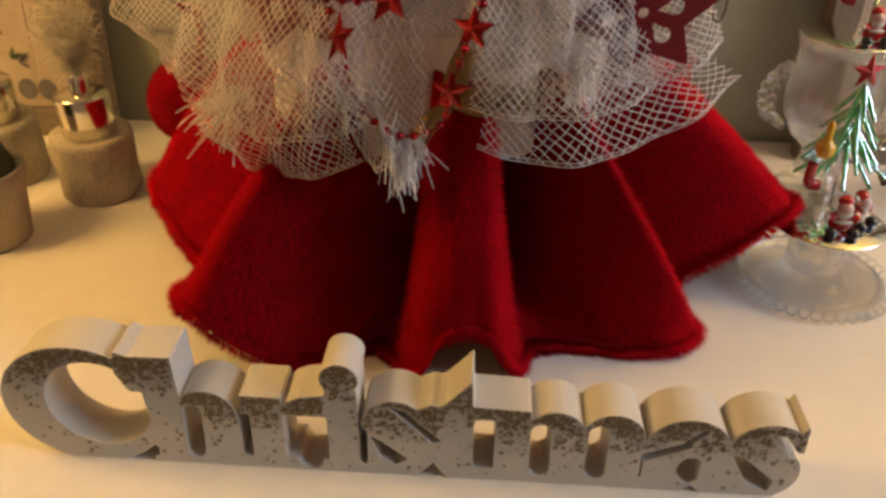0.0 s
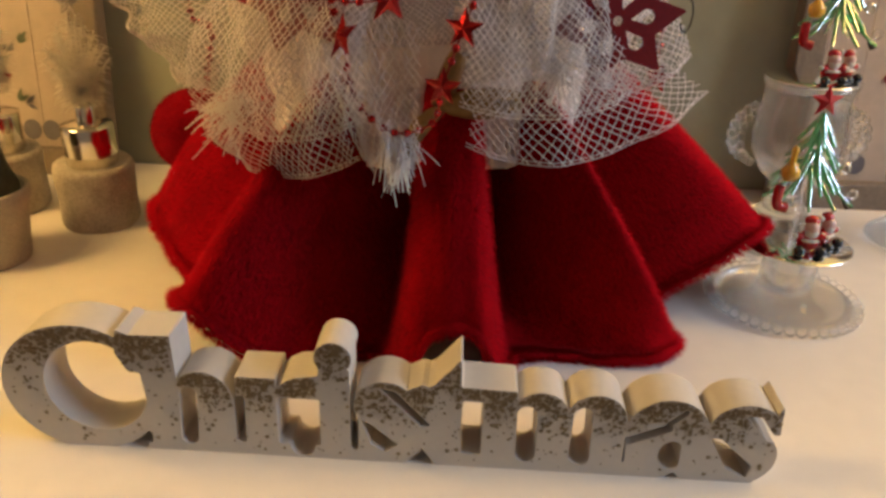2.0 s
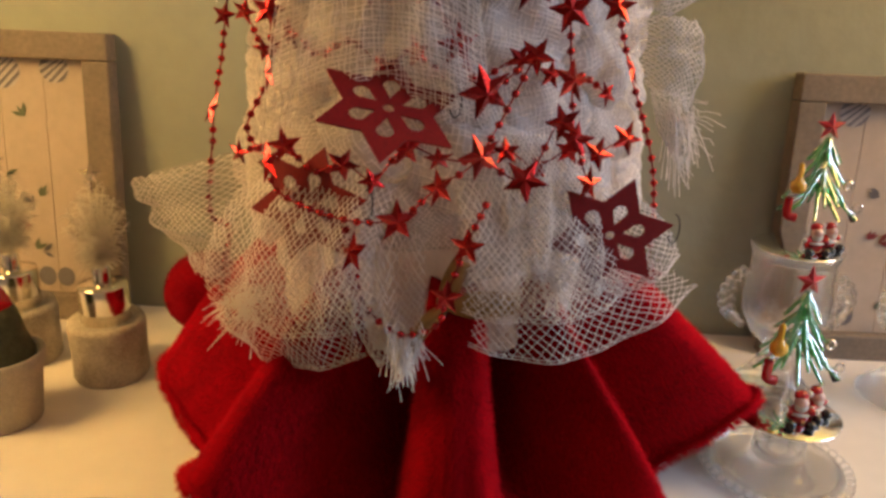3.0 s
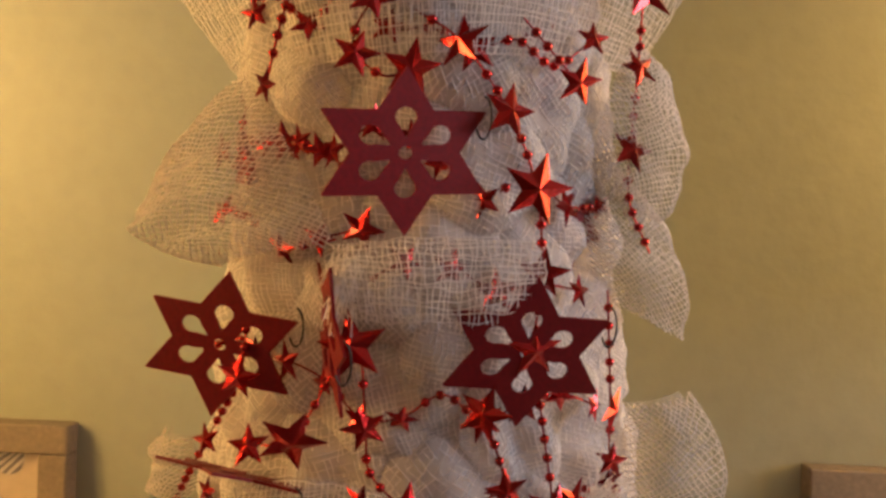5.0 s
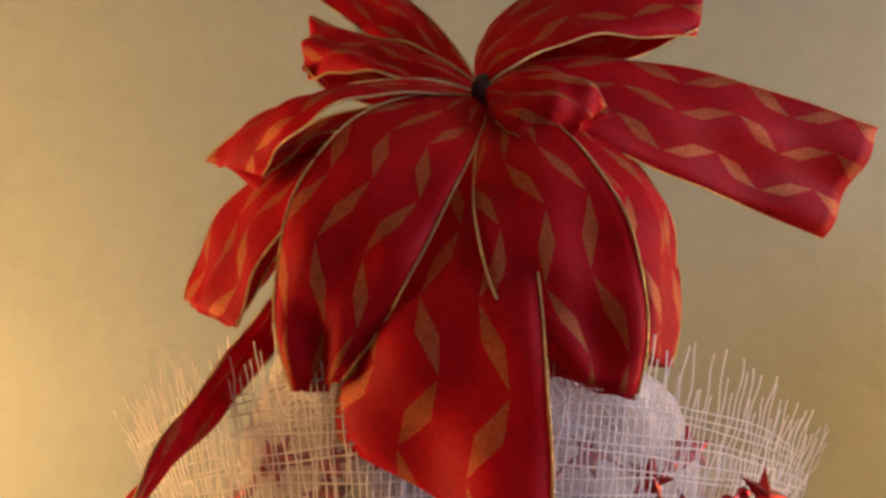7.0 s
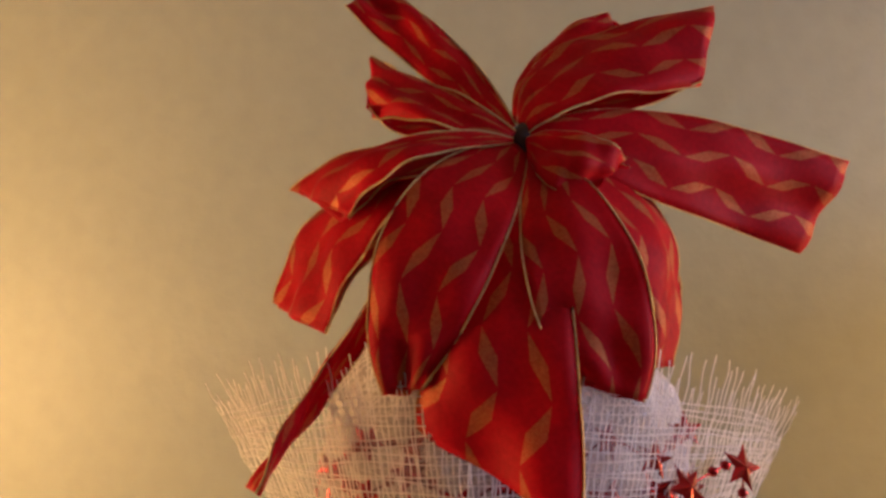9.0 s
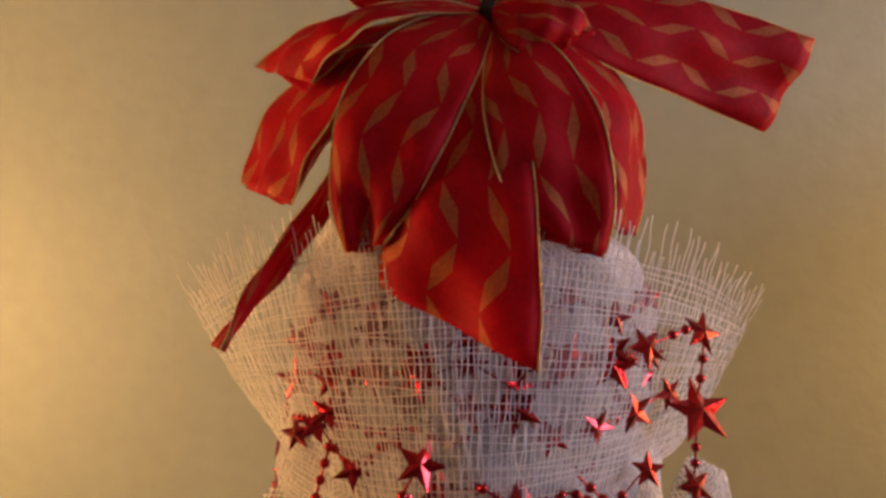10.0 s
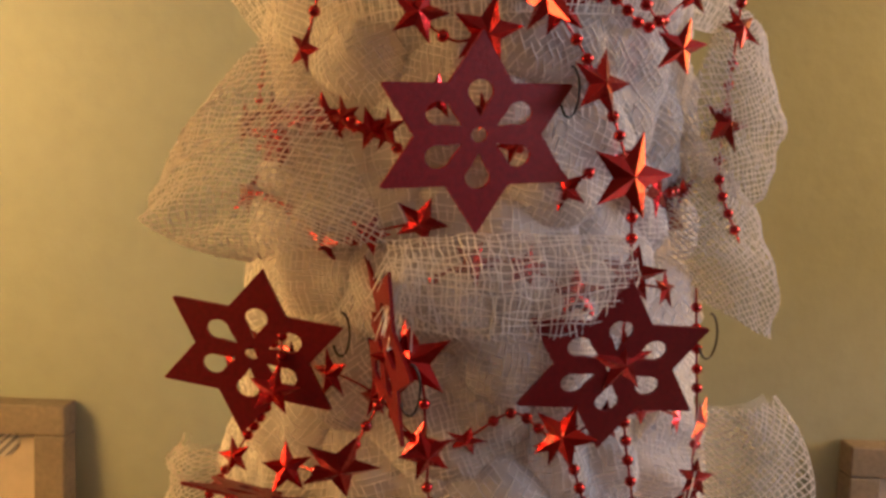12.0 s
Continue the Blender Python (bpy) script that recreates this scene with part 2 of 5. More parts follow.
def cut_plate(field, lo, hi, step, depth):
    """A plate in the xz plane, from y = 0 to depth, where field(x, z) is below zero."""
    xs, zs = np.arange(lo[0], hi[0] + step, step), np.arange(lo[1], hi[1] + step, step)
    X, Z = np.meshgrid(xs, zs, indexing="ij")
    f = field(X, Z)
    f[[0, -1], :] = np.maximum(f[[0, -1], :], step * 0.2)
    f[:, [0, -1]] = np.maximum(f[:, [0, -1]], step * 0.2)
    verts, faces, index = [], [], {}

    def vert(key, x, z):
        if key not in index:
            index[key] = len(verts)
            verts.append((x, 0.0, z))
            verts.append((x, depth, z))
        return index[key]
    inside = f < 0
    for i in range(len(xs) - 1):
        for j in range(len(zs) - 1):
            corner = ((i, j), (i + 1, j), (i + 1, j + 1), (i, j + 1))
            flags = [inside[c] for c in corner]
            if not any(flags):
                continue
            poly, cross = [], []
            for k in range(4):
                a, b = corner[k], corner[(k + 1) % 4]
                if flags[k]:
                    poly.append(vert(a, xs[a[0]], zs[a[1]]))
                if flags[k] != flags[(k + 1) % 4]:
                    w = f[a] / (f[a] - f[b])
                    v = vert((min(a, b), max(a, b)), xs[a[0]] + w * (xs[b[0]] - xs[a[0]]), zs[a[1]] + w * (zs[b[1]] - zs[a[1]]))
                    poly.append(v)
                    cross.append((v, flags[k]))
            faces.append(tuple(poly))
            faces.append(tuple(v + 1 for v in reversed(poly)))
            if len(cross) == 2:
                (a, out), (b, _) = cross
                a, b = (a, b) if out else (b, a)
                faces.append((a, a + 1, b + 1, b))
    return verts, faces


# ---- the room ----
WALL_Y, TOP_H = 0.41, 0.86      # the table top is at z = 0, the floor 0.86 m below
ROOM_X, ROOM_Y, CEIL = 2.3, -3.0, 1.55


def slab(name, lo, hi, mat, label):
    ob = box_part(name, lo, hi, mat, None, 0.0)
    return tagged(ob, label, "room", "", "structure")


slab("wall_north", (-ROOM_X, WALL_Y, -TOP_H), (ROOM_X, WALL_Y + 0.12, CEIL), WALL, "sage grey painted plaster wall behind the sideboard")
slab("wall_south", (-ROOM_X, ROOM_Y - 0.12, -TOP_H), (ROOM_X, ROOM_Y, CEIL), PLAIN_WALL, "plain cream painted wall of the room")
slab("wall_west", (-ROOM_X - 0.12, ROOM_Y, -TOP_H), (-ROOM_X, WALL_Y, CEIL), PLAIN_WALL, "plain cream painted side wall of the room")
# the east wall has a window opening
bm = bmesh.new()
for lo, hi in (((ROOM_X, ROOM_Y, -TOP_H), (ROOM_X + 0.12, -0.95, CEIL)), ((ROOM_X, 0.27, -TOP_H), (ROOM_X + 0.12, WALL_Y, CEIL)),
               ((ROOM_X, -0.95, -TOP_H), (ROOM_X + 0.12, 0.27, 0.5)), ((ROOM_X, -0.95, 1.45), (ROOM_X + 0.12, 0.27, CEIL))):
    box(bm, lo, hi)
tagged(part("wall_east", bm, PLAIN_WALL, None, smooth=False), "plain cream painted wall with a window opening", "room", "", "structure")
slab("floor", (-ROOM_X, ROOM_Y, -TOP_H - 0.1), (ROOM_X, WALL_Y, -TOP_H), FLOOR, "brown oak floor of the room")
slab("ceiling", (-ROOM_X, ROOM_Y, CEIL), (ROOM_X, WALL_Y, CEIL + 0.1), PLAIN_WALL, "plain pale painted ceiling")

# ---- the sideboard ----
FRONT = -0.052
board = thing("sideboard", (0, 0.18, -TOP_H), "grey painted wooden sideboard with a white top", "sideboard")


def sideboard_part(name, lo, hi, mat, bevel=0.002, label=""):
    up = Vector((0, -0.18, TOP_H))
    return box_part(name, [a + b for a, b in zip(lo, up)], [a + b for a, b in zip(hi, up)], mat, board, bevel, label)


sideboard_part("top", (-0.86, FRONT, -0.030), (0.86, WALL_Y - 0.001, 0.0), WHITE_TOP, 0.0015, "white satin painted top")
sideboard_part("top_edge", (-0.86, FRONT - 0.006, -0.032), (0.86, FRONT - 0.0004, -0.0015), GREY_WOOD, 0.0012, "grey painted front edge")
sideboard_part("body", (-0.77, FRONT + 0.03, -0.80), (0.77, WALL_Y - 0.01, -0.031), GREY_WOOD, 0.002)
for i in range(4):
    x0 = -0.75 + i * 0.376
    sideboard_part("drawer", (x0, FRONT + 0.012, -0.24), (x0 + 0.366, FRONT + 0.029, -0.05), GREY_WOOD, 0.004)
    sideboard_part("door", (x0, FRONT + 0.012, -0.78), (x0 + 0.366, FRONT + 0.029, -0.25), GREY_WOOD, 0.004)
for x in (-0.74, 0.70):
    for y in (FRONT + 0.04, 0.35):
        sideboard_part("leg", (x, y, -TOP_H), (x + 0.04, y + 0.04, -0.801), GREY_WOOD, 0.003)


# ---- table lamps at both ends of the sideboard ----
def table_lamp(x, y, foot, shade_low, shade_top, r, glow):
    lamp = thing("table_lamp", (x, y, 0), "lit table lamp with a warm fabric drum shade on the sideboard", "lamp", "table lamps")
    v, f = lathe([(0.0005, 0.0), (foot, 0.0), (foot, 0.010), (foot * 0.8, 0.016), (0.014, 0.022), (0.0005, 0.023)], 40)
    mesh_object("base", v, f, LAMP_BRASS, lamp)
    v, f = lathe([(0.0005, 0.0225), (0.008, 0.0225), (0.008, shade_low + 0.10), (0.0005, shade_low + 0.101)], 20)
    mesh_object("pole", v, f, LAMP_BRASS, lamp)
    v, f = lathe([(r, shade_low), (r * 0.92, shade_top), (r * 0.90, shade_top), (r * 0.98, shade_low), (r, shade_low)], 48)
    mesh_object("shade", v, f, glowing("lit_shade", LAMP_GLOW, glow), lamp, True, "warm lit fabric shade")


table_lamp(-0.60, 0.025, 0.065, 0.43, 0.69, 0.11, LEFT_GLOW)
table_lamp(0.68, 0.24, 0.07, 0.45, 0.76, 0.125, RIGHT_GLOW)


# ---- the lettered sign ----
def seg(X, Z, a, b, r):
    """Distance to a rounded bar from a to b."""
    ax, az, bx, bz = a[0], a[1], b[0], b[1]
    t = np.clip(((X - ax) * (bx - ax) + (Z - az) * (bz - az)) / ((bx - ax) ** 2 + (bz - az) ** 2 + 1e-9), 0, 1)
    return np.hypot(X - ax - t * (bx - ax), Z - az - t * (bz - az)) - r


def ell(X, Z, c, rx, rz):
    k = np.hypot((X - c[0]) / rx, (Z - c[1]) / rz)
    return (k - 1) * min(rx, rz)


def rect(X, Z, x0, x1, z0, z1, r=0.8):
    dx, dz = np.abs(X - (x0 + x1) / 2) - (x1 - x0) / 2 + r, np.abs(Z - (z0 + z1) / 2) - (z1 - z0) / 2 + r
    return np.hypot(np.maximum(dx, 0), np.maximum(dz, 0)) + np.minimum(np.maximum(dx, dz), 0) - r


def poly(X, Z, pts):
    """Signed distance to a polygon."""
    d = np.full(X.shape, 1e9)
    odd = np.zeros(X.shape, bool)
    for (ax, az), (bx, bz) in zip(pts, pts[1:] + pts[:1]):
        d = np.minimum(d, seg(X, Z, (ax, az), (bx, bz), 0))
        odd ^= ((az > Z) != (bz > Z)) & (X < (bx - ax) * (Z - az) / (bz - az + 1e-12) + ax)
    return np.where(odd, -d, d)


def sign_field(X, Z):
    """The word in heavy serif letters that run into one another, in millimetres."""
    lo, un = np.maximum, np.minimum
    # C: an oval ring, cut by the stem of the h
    c = lo(ell(X, Z, (38.5, 34.5), 39.5, 36.5), -ell(X, Z, (46, 36.5), 25.5, 26))
    c = lo(c, X - 71)
    f = c
    f = un(f, poly(X, Z, [(60, 70), (66, 67.5), (86, 68), (86.5, 46), (86, 0), (69, 0), (71, 22), (69, 46), (63, 46.5), (58, 57)]))
    f = un(f, rect(X, Z, 68, 372, 0, 8))
    # h arch and leg
    f = un(f, lo(ell(X, Z, (98, 33), 15, 15.5), 18 - Z))
    f = un(f, rect(X, Z, 84, 113.5, 0, 34))
    # r
    f = un(f, rect(X, Z, 115, 135, 0, 47))
    f = un(f, rect(X, Z, 110, 120, 0, 8))
    f = un(f, poly(X, Z, [(134, 40), (138, 45), (144, 48), (157, 50), (158, 36), (134, 36)]))
    # i with its ball
    f = un(f, ell(X, Z, (163, 60), 9, 9))
    f = un(f, rect(X, Z, 156, 171, 0, 54))
    # first s
    f = un(f, ell(X, Z, (188, 33), 15.5, 15.5))
    f = un(f, rect(X, Z, 172, 206, 2, 32, 4))
    f = un(f, poly(X, Z, [(198, 44), (206, 48), (209, 47), (209, 20), (198, 20)]))
    # t with its pointed top and bar
    f = un(f, poly(X, Z, [(207, 46), (212, 48.5), (224.5, 63.5), (225, 48), (252, 47), (252, 40), (226, 40), (226, 0), (207, 0)]))
    # m
    f = un(f, rect(X, Z, 236, 253, 0, 42))
    f = un(f, lo(ell(X, Z, (264, 32), 14.5, 15.2), 15 - Z))
    f = un(f, rect(X, Z, 263, 279.5, 0, 33))
    f = un(f, lo(ell(X, Z, (291, 32), 15, 15.4), 15 - Z))
    f = un(f, rect(X, Z, 289.5, 306, 0, 32))
    # a
    f = un(f, ell(X, Z, (326, 28), 20, 19))
    f = un(f, rect(X, Z, 307, 346, 0, 28, 3))
    # last s with its spur
    f = un(f, lo(ell(X, Z, (363, 32), 17.5, 14.5), X - 377))
    f = un(f, poly(X, Z, [(371, 44), (375.5, 41), (378.5, 47), (379.5, 30), (376.5, 30), (370, 39)]))
    f = un(f, ell(X, Z, (362, 16), 18.5, 17.5))
    # openings
    for a, b, r in (((90, 9), (91.5, 35), 4.4), ((116.6, 9), (117.2, 34), 1.9), ((147, 7), (148.5, 30), 6.2), ((173.3, 8), (173.3, 28), 1.7),
                    ((231, 13), (230.5, 35), 5.0), ((258, 10), (257.5, 34), 4.9), ((285, 10), (284.5, 35), 4.9)):
        f = lo(f, -seg(X, Z, a, b, r))
    f = lo(f, -poly(X, Z, [(185, 45), (193, 43), (211, 24), (206, 23)]))
    f = lo(f, -poly(X, Z, [(176, 26), (181, 23), (195, 11), (188, 6.5), (181, 11)]))
    f = lo(f, -poly(X, Z, [(197, -1), (207, 9.5), (214, -1)]))
    f = lo(f, -poly(X, Z, [(57, 2), (71, 11), (70.5, 4)]))
    f = lo(f, -seg(X, Z, (308, 22), (326, 30.5), 2.4))
    f = lo(f, -seg(X, Z, (326, 33), (333, 40), 1.6))
    f = lo(f, -lo(ell(X, Z, (329.5, 14.5), 6.5, 8.5), X - 334))
    f = lo(f, -poly(X, Z, [(325, -1), (332, 4), (337, -1)]))
    f = lo(f, -poly(X, Z, [(361, 40.5), (369, 40), (376.5, 30), (385, 30), (385, 26), (374, 26), (370, 31)]))
    f = lo(f, -poly(X, Z, [(347, 26), (352, 26), (370, 10), (368, 3), (357, 8)]))
    f = un(f, poly(X, Z, [(371, 44), (375.5, 41), (378.5, 47), (379.5, 30), (376.5, 30), (370, 39)]))
    return f


def star_points(outer, inner, n=5, turn=0.0):
    return [((outer if k % 2 == 0 else inner) * math.sin(turn + math.pi * k / n), (outer if k % 2 == 0 else inner) * math.cos(turn + math.pi * k / n))
            for k in range(2 * n)]


def build_sign():
    sign = thing("word_sign", (-0.1795, -0.002, 0.0), "white wooden Christmas word sign with gold glitter stars", "sign", turn=-0.7)
    v, f = cut_plate(sign_field, (-2, -0.5), (384, 72), 1.0, 23.0)
    mesh_object("letters", [(x / 1000, y / 1000, max(z, 0) / 1000) for x, y, z in v], f, SIGN_WHITE, sign, False, "white painted joined letters that read Christmas")
    rnd = random.Random(4)
    V, F = [], []
    rs = np.random.RandomState(4)
    xs, zs, rr = rs.uniform(1, 380, 30000), rs.uniform(3, 70, 30000), rs.choice((0.5, 0.7, 0.9, 1.2, 1.6), 30000)
    top = np.where(xs < 88, 69, np.where((xs > 154) & (xs < 172), 69, np.where((xs > 212) & (xs < 226), 60, 48)))
    keep = rs.uniform(0, 1, 30000) < np.clip(1.0 - 1.55 * (top - zs) / 45.0, 0.10, 1) ** 1.6
    keep &= sign_field(xs[None, :], zs[None, :])[0] < -rr * 0.75
    for x, z, r in zip(xs[keep].tolist(), zs[keep].tolist(), rr[keep].tolist()):
        turn = rnd.uniform(0, 6.28)
        b = len(V)
        V.append((x / 1000, -0.0005, z / 1000))
        V += [((x + px) / 1000, -0.0003, (z + pz) / 1000) for px, pz in star_points(r, r * 0.5, 5, turn)]
        F += [(b, b + 1 + k, b + 1 + (k + 1) % 10) for k in range(10)]
    tagged(mesh_object("glitter", V, F, GLITTER, sign, False, "scattered gold glitter stars"), kind="stuff")


build_sign()


# ---- the tree: red plush skirt, tulle body ----
TREE = (0.03, 0.22, 0.0)
tree = thing("fabric_christmas_tree", TREE, "tall tabletop tree of white net tulle with a red plush skirt", "christmas tree")


def wave(table, a):
    """A smooth periodic run through rows of angle and value."""
    a = (a + 180) % 360 - 180
    rows = [(x - 360, y) for x, y in table[-2:]] + list(table) + [(x + 360, y) for x, y in table[:2]]
    for k in range(1, len(rows) - 2):
        (am, vm), (a0, v0), (a1, v1), (an, vn) = rows[k - 1:k + 3]
        if a0 <= a <= a1:
            h = a1 - a0
            t, m0, m1 = (a - a0) / h, (v1 - vm) / (a1 - am) * h, (vn - v0) / (an - a0) * h
            return v0 + m0 * t + (3 * (v1 - v0) - 2 * m0 - m1) * t * t + (2 * (v0 - v1) + m0 + m1) * t ** 3
    return rows[-1][1]


HEM_R = [(-170, 0.17), (-130, 0.20), (-96, 0.222), (-70, 0.186), (-41, 0.208), (-32, 0.186), (-22, 0.168), (-12, 0.150), (-4, 0.156), (12, 0.156), (20, 0.150),
         (30, 0.166), (52, 0.184), (63, 0.168), (76, 0.218), (100, 0.200), (130, 0.18)]
HEM_Z = [(-170, 0.0), (-130, 0.02), (-96, 0.026), (-70, 0.0), (-41, 0.044), (-32, 0.006), (-22, 0.0), (-9, 0.0), (-5, 0.010), (-1, 0.034), (4, 0.043), (9, 0.034), (13, 0.010), (17, 0.0),
         (30, 0.0), (52, 0.006), (63, 0.008), (76, 0.060), (100, 0.02), (130, 0.0)]
FOLD = [(-170, 0.0), (-130, 0.0), (-98, 0.010), (-70, -0.034), (-44, 0.012), (-38, 0.008), (-19, -0.066), (-9, 0.004), (4, 0.016), (15, 0.004), (25, -0.066), (32, -0.068), (50, 0.008), (55, 0.010), (63, -0.046), (77, 0.004), (105, -0.01), (130, 0.0)]
TWIST = [(-170, 0), (-130, 5), (-98, 12), (-72, 11), (-46, 10), (-12, 5), (4, 0), (20, -8), (53, -25), (76, -17), (130, 0)]


def skirt_point(a, s):
    """A place on the skirt: a the angle in degrees from the front at the hem, s from 0 at the waist to 1 at the hem."""
    fold = wave(FOLD, a)
    top_r = 0.108 + 0.25 * fold
    hem = wave(HEM_R, a) + 0.0012 * math.sin(a * 0.31) + 0.0008 * math.sin(a * 0.83)
    z = 0.165 + (wave(HEM_Z, a) - 0.165) * s
    r = top_r + (hem - top_r) * s + fold * math.sin(math.pi * min(1, 0.12 + s * 0.80)) * 1.25
    w = radians(a + wave(TWIST, a) * (1 - s))
    return Vector((r * math.sin(w), -r * math.cos(w), max(z, 0.0015)))


def build_skirt():
    na, ns = 720, 36
    verts = [skirt_point(i * 360 / na, j / ns) for j in range(ns + 1) for i in range(na)]
    faces = [(j * na + i, j * na + (i + 1) % na, (j + 1) * na + (i + 1) % na, (j + 1) * na + i) for j in range(ns) for i in range(na)]
    ob = mesh_object("plush_skirt", verts, faces, PLUSH, tree, True, "deep red plush skirt in wide folds")
    mod = ob.modifiers.new("thickness", "SOLIDIFY")
    mod.thickness, mod.offset = 0.006, 1
    hem_line = []
    for i in range(-260, 261):
        p, q = skirt_point(i * 0.5, 1.0), skirt_point(i * 0.5, 0.96)
        p = p + (q - p).normalized() * 0.002
        hem_line.append(Vector((p.x * 0.991, p.y * 0.991, p.z)))
    v, f = tubes([hem_line], 0.0034, 10)
    mesh_object("hem", v, f, PLUSH, tree, True, "thick rolled red plush hem")
    inner = mesh_object("skirt_lining", [Vector((p.x * 0.90, p.y * 0.90, p.z)) for p in verts], faces, LINING, tree, True, "dark brown lining inside the skirt")
    # short pile standing on the plush
    rnd = random.Random(7)
    V, F, N = [], [], []
    for k in range(170000):
        hem = k < 34000
        a, s = rnd.uniform(-125, 125), 1.0 if hem else rnd.random() ** 0.7
        p = skirt_point(a, s)
        pa, ps = skirt_point(a + 0.4, s), skirt_point(a, max(0.0, s - 0.02))
        n = (pa - p).cross(p - ps)
        n = (n.normalized() if n.length > 1e-9 else Vector((0, 0, 1)))
        if n.dot(Vector((p.x, p.y, 0.05))) < 0:
            n = -n
        down = (p - ps).normalized()
        d = (n * rnd.uniform(0.4, 1) + down * (rnd.uniform(0.4, 1.6) if hem else rnd.uniform(0.4, 1.1)) + Vector((rnd.gauss(0, .25), rnd.gauss(0, .25), rnd.gauss(0, .25)))).normalized()
        if hem:
            w = rnd.uniform(-2.2, 2.2)
            n = (n * math.cos(w) + down * math.sin(w)).normalized()
            p = p - down * 0.002 + n * 0.0031
            d = (n + d * 0.5).normalized()
        length = rnd.uniform(0.0025, 0.0065) if hem else rnd.uniform(0.0026, 0.0050)
        side = d.cross(n)
        side = (side.normalized() if side.length > 1e-6 else Vector((1, 0, 0))) * rnd.uniform(0.00014, 0.00034)
        b = len(V)
        tip = p + d * length
        tip.z = max(tip.z, 0.0004)
        V += [p - side, p + side, tip]
        N += [n, n, n]
        F.append((b, b + 1, b + 2))
    pile = tagged(mesh_object("plush_pile", V, F, PILE, tree, True, "short red plush pile"), kind="stuff")
    pile.data.normals_split_custom_set_from_vertices(N)


build_skirt()


def fur_ball(name, centre, r, mat, parent, count=5000, label=""):
    rnd = random.Random(11)
    bm = bmesh.new()
    bmesh.ops.create_icosphere(bm, subdivisions=4, radius=r)
    for v in bm.verts:
        v.co *= 1 + 0.05 * noise.noise(v.co * 60)
        v.co += Vector(centre)
    for k in range(count):
        d = Vector((rnd.gauss(0, 1), rnd.gauss(0, 1), rnd.gauss(0, 1))).normalized()
        e = (d + Vector((rnd.gauss(0, .4), rnd.gauss(0, .4), rnd.gauss(0, .4)))).normalized()
        s = d.cross(e)
        s = (s.normalized() if s.length > 1e-6 else Vector((1, 0, 0))) * 0.0003
        p = Vector(centre) + d * r * 0.99
        bm.faces.new([bm.verts.new(p - s), bm.verts.new(p + s), bm.verts.new(p + e * rnd.uniform(0.001, 0.003))])
    return part(name, bm, mat, parent, label)


fur_ball("pompom", (-0.165 - TREE[0], 0.265 - TREE[1], 0.082), 0.032, PLUSH, tree, label="round red plush pompom")


def axis(z):
    return 0.02, 0.215 - 0.17 * (z - 0.2)


BODY_Z, BODY_R = (0.10, 0.20, 0.35, 0.50, 0.60, 0.68, 0.72), (0.128, 0.132, 0.112, 0.086, 0.078, 0.055, 0.02)


def body_point(a, z, off=0.0):
    """A place on the tulle body at the angle a (degrees from the front) and height z, in the world."""
    r = float(np.interp(z, BODY_Z, BODY_R)) + off
    cx, cy = axis(z)
    w = radians(a)
    return Vector((cx + r * math.sin(w), cy - r * math.cos(w), z))


def body_front(x, z, off=0.0):
    """The place on the body's front half at x."""
    r = float(np.interp(z, BODY_Z, BODY_R)) + off
    cx, cy = axis(z)
    d = max(-0.98, min(0.98, (x - cx) / r))
    if abs(d) > 0.9:
        return Vector((x, cy - 0.46 * r, z))
    return Vector((x if abs(x - cx) < r else cx + d * r, cy - r * math.sqrt(1 - d * d), z))


def build_body():
    na, nz = 220, 130
    verts = []
    for j in range(nz + 1):
        z = 0.11 + 0.605 * j / nz
        for i in range(na):
            a = i * 360 / na
            w = radians(a)
            fold = noise.noise(Vector((math.sin(w) * 3.2 + z * 6, math.cos(w) * 3.2, z * 16)))
            crease = abs(noise.noise(Vector((math.sin(w) * 7 - z * 9, math.cos(w) * 7, z * 21 + 3))))
            fine = noise.noise(Vector((math.sin(w) * 22, math.cos(w) * 22, z * 60 + 5)))
            verts.append(body_point(a, z, 0.008 * fold - 0.010 * crease + 0.002 * fine - 0.016) - Vector(TREE))
    faces = [(j * na + i, j * na + (i + 1) % na, (j + 1) * na + (i + 1) % na, (j + 1) * na + i) for j in range(nz) for i in range(na)]
    mesh_object("tulle_body", verts, faces, TULLE, tree, True, "gathered white tulle body")


build_body()


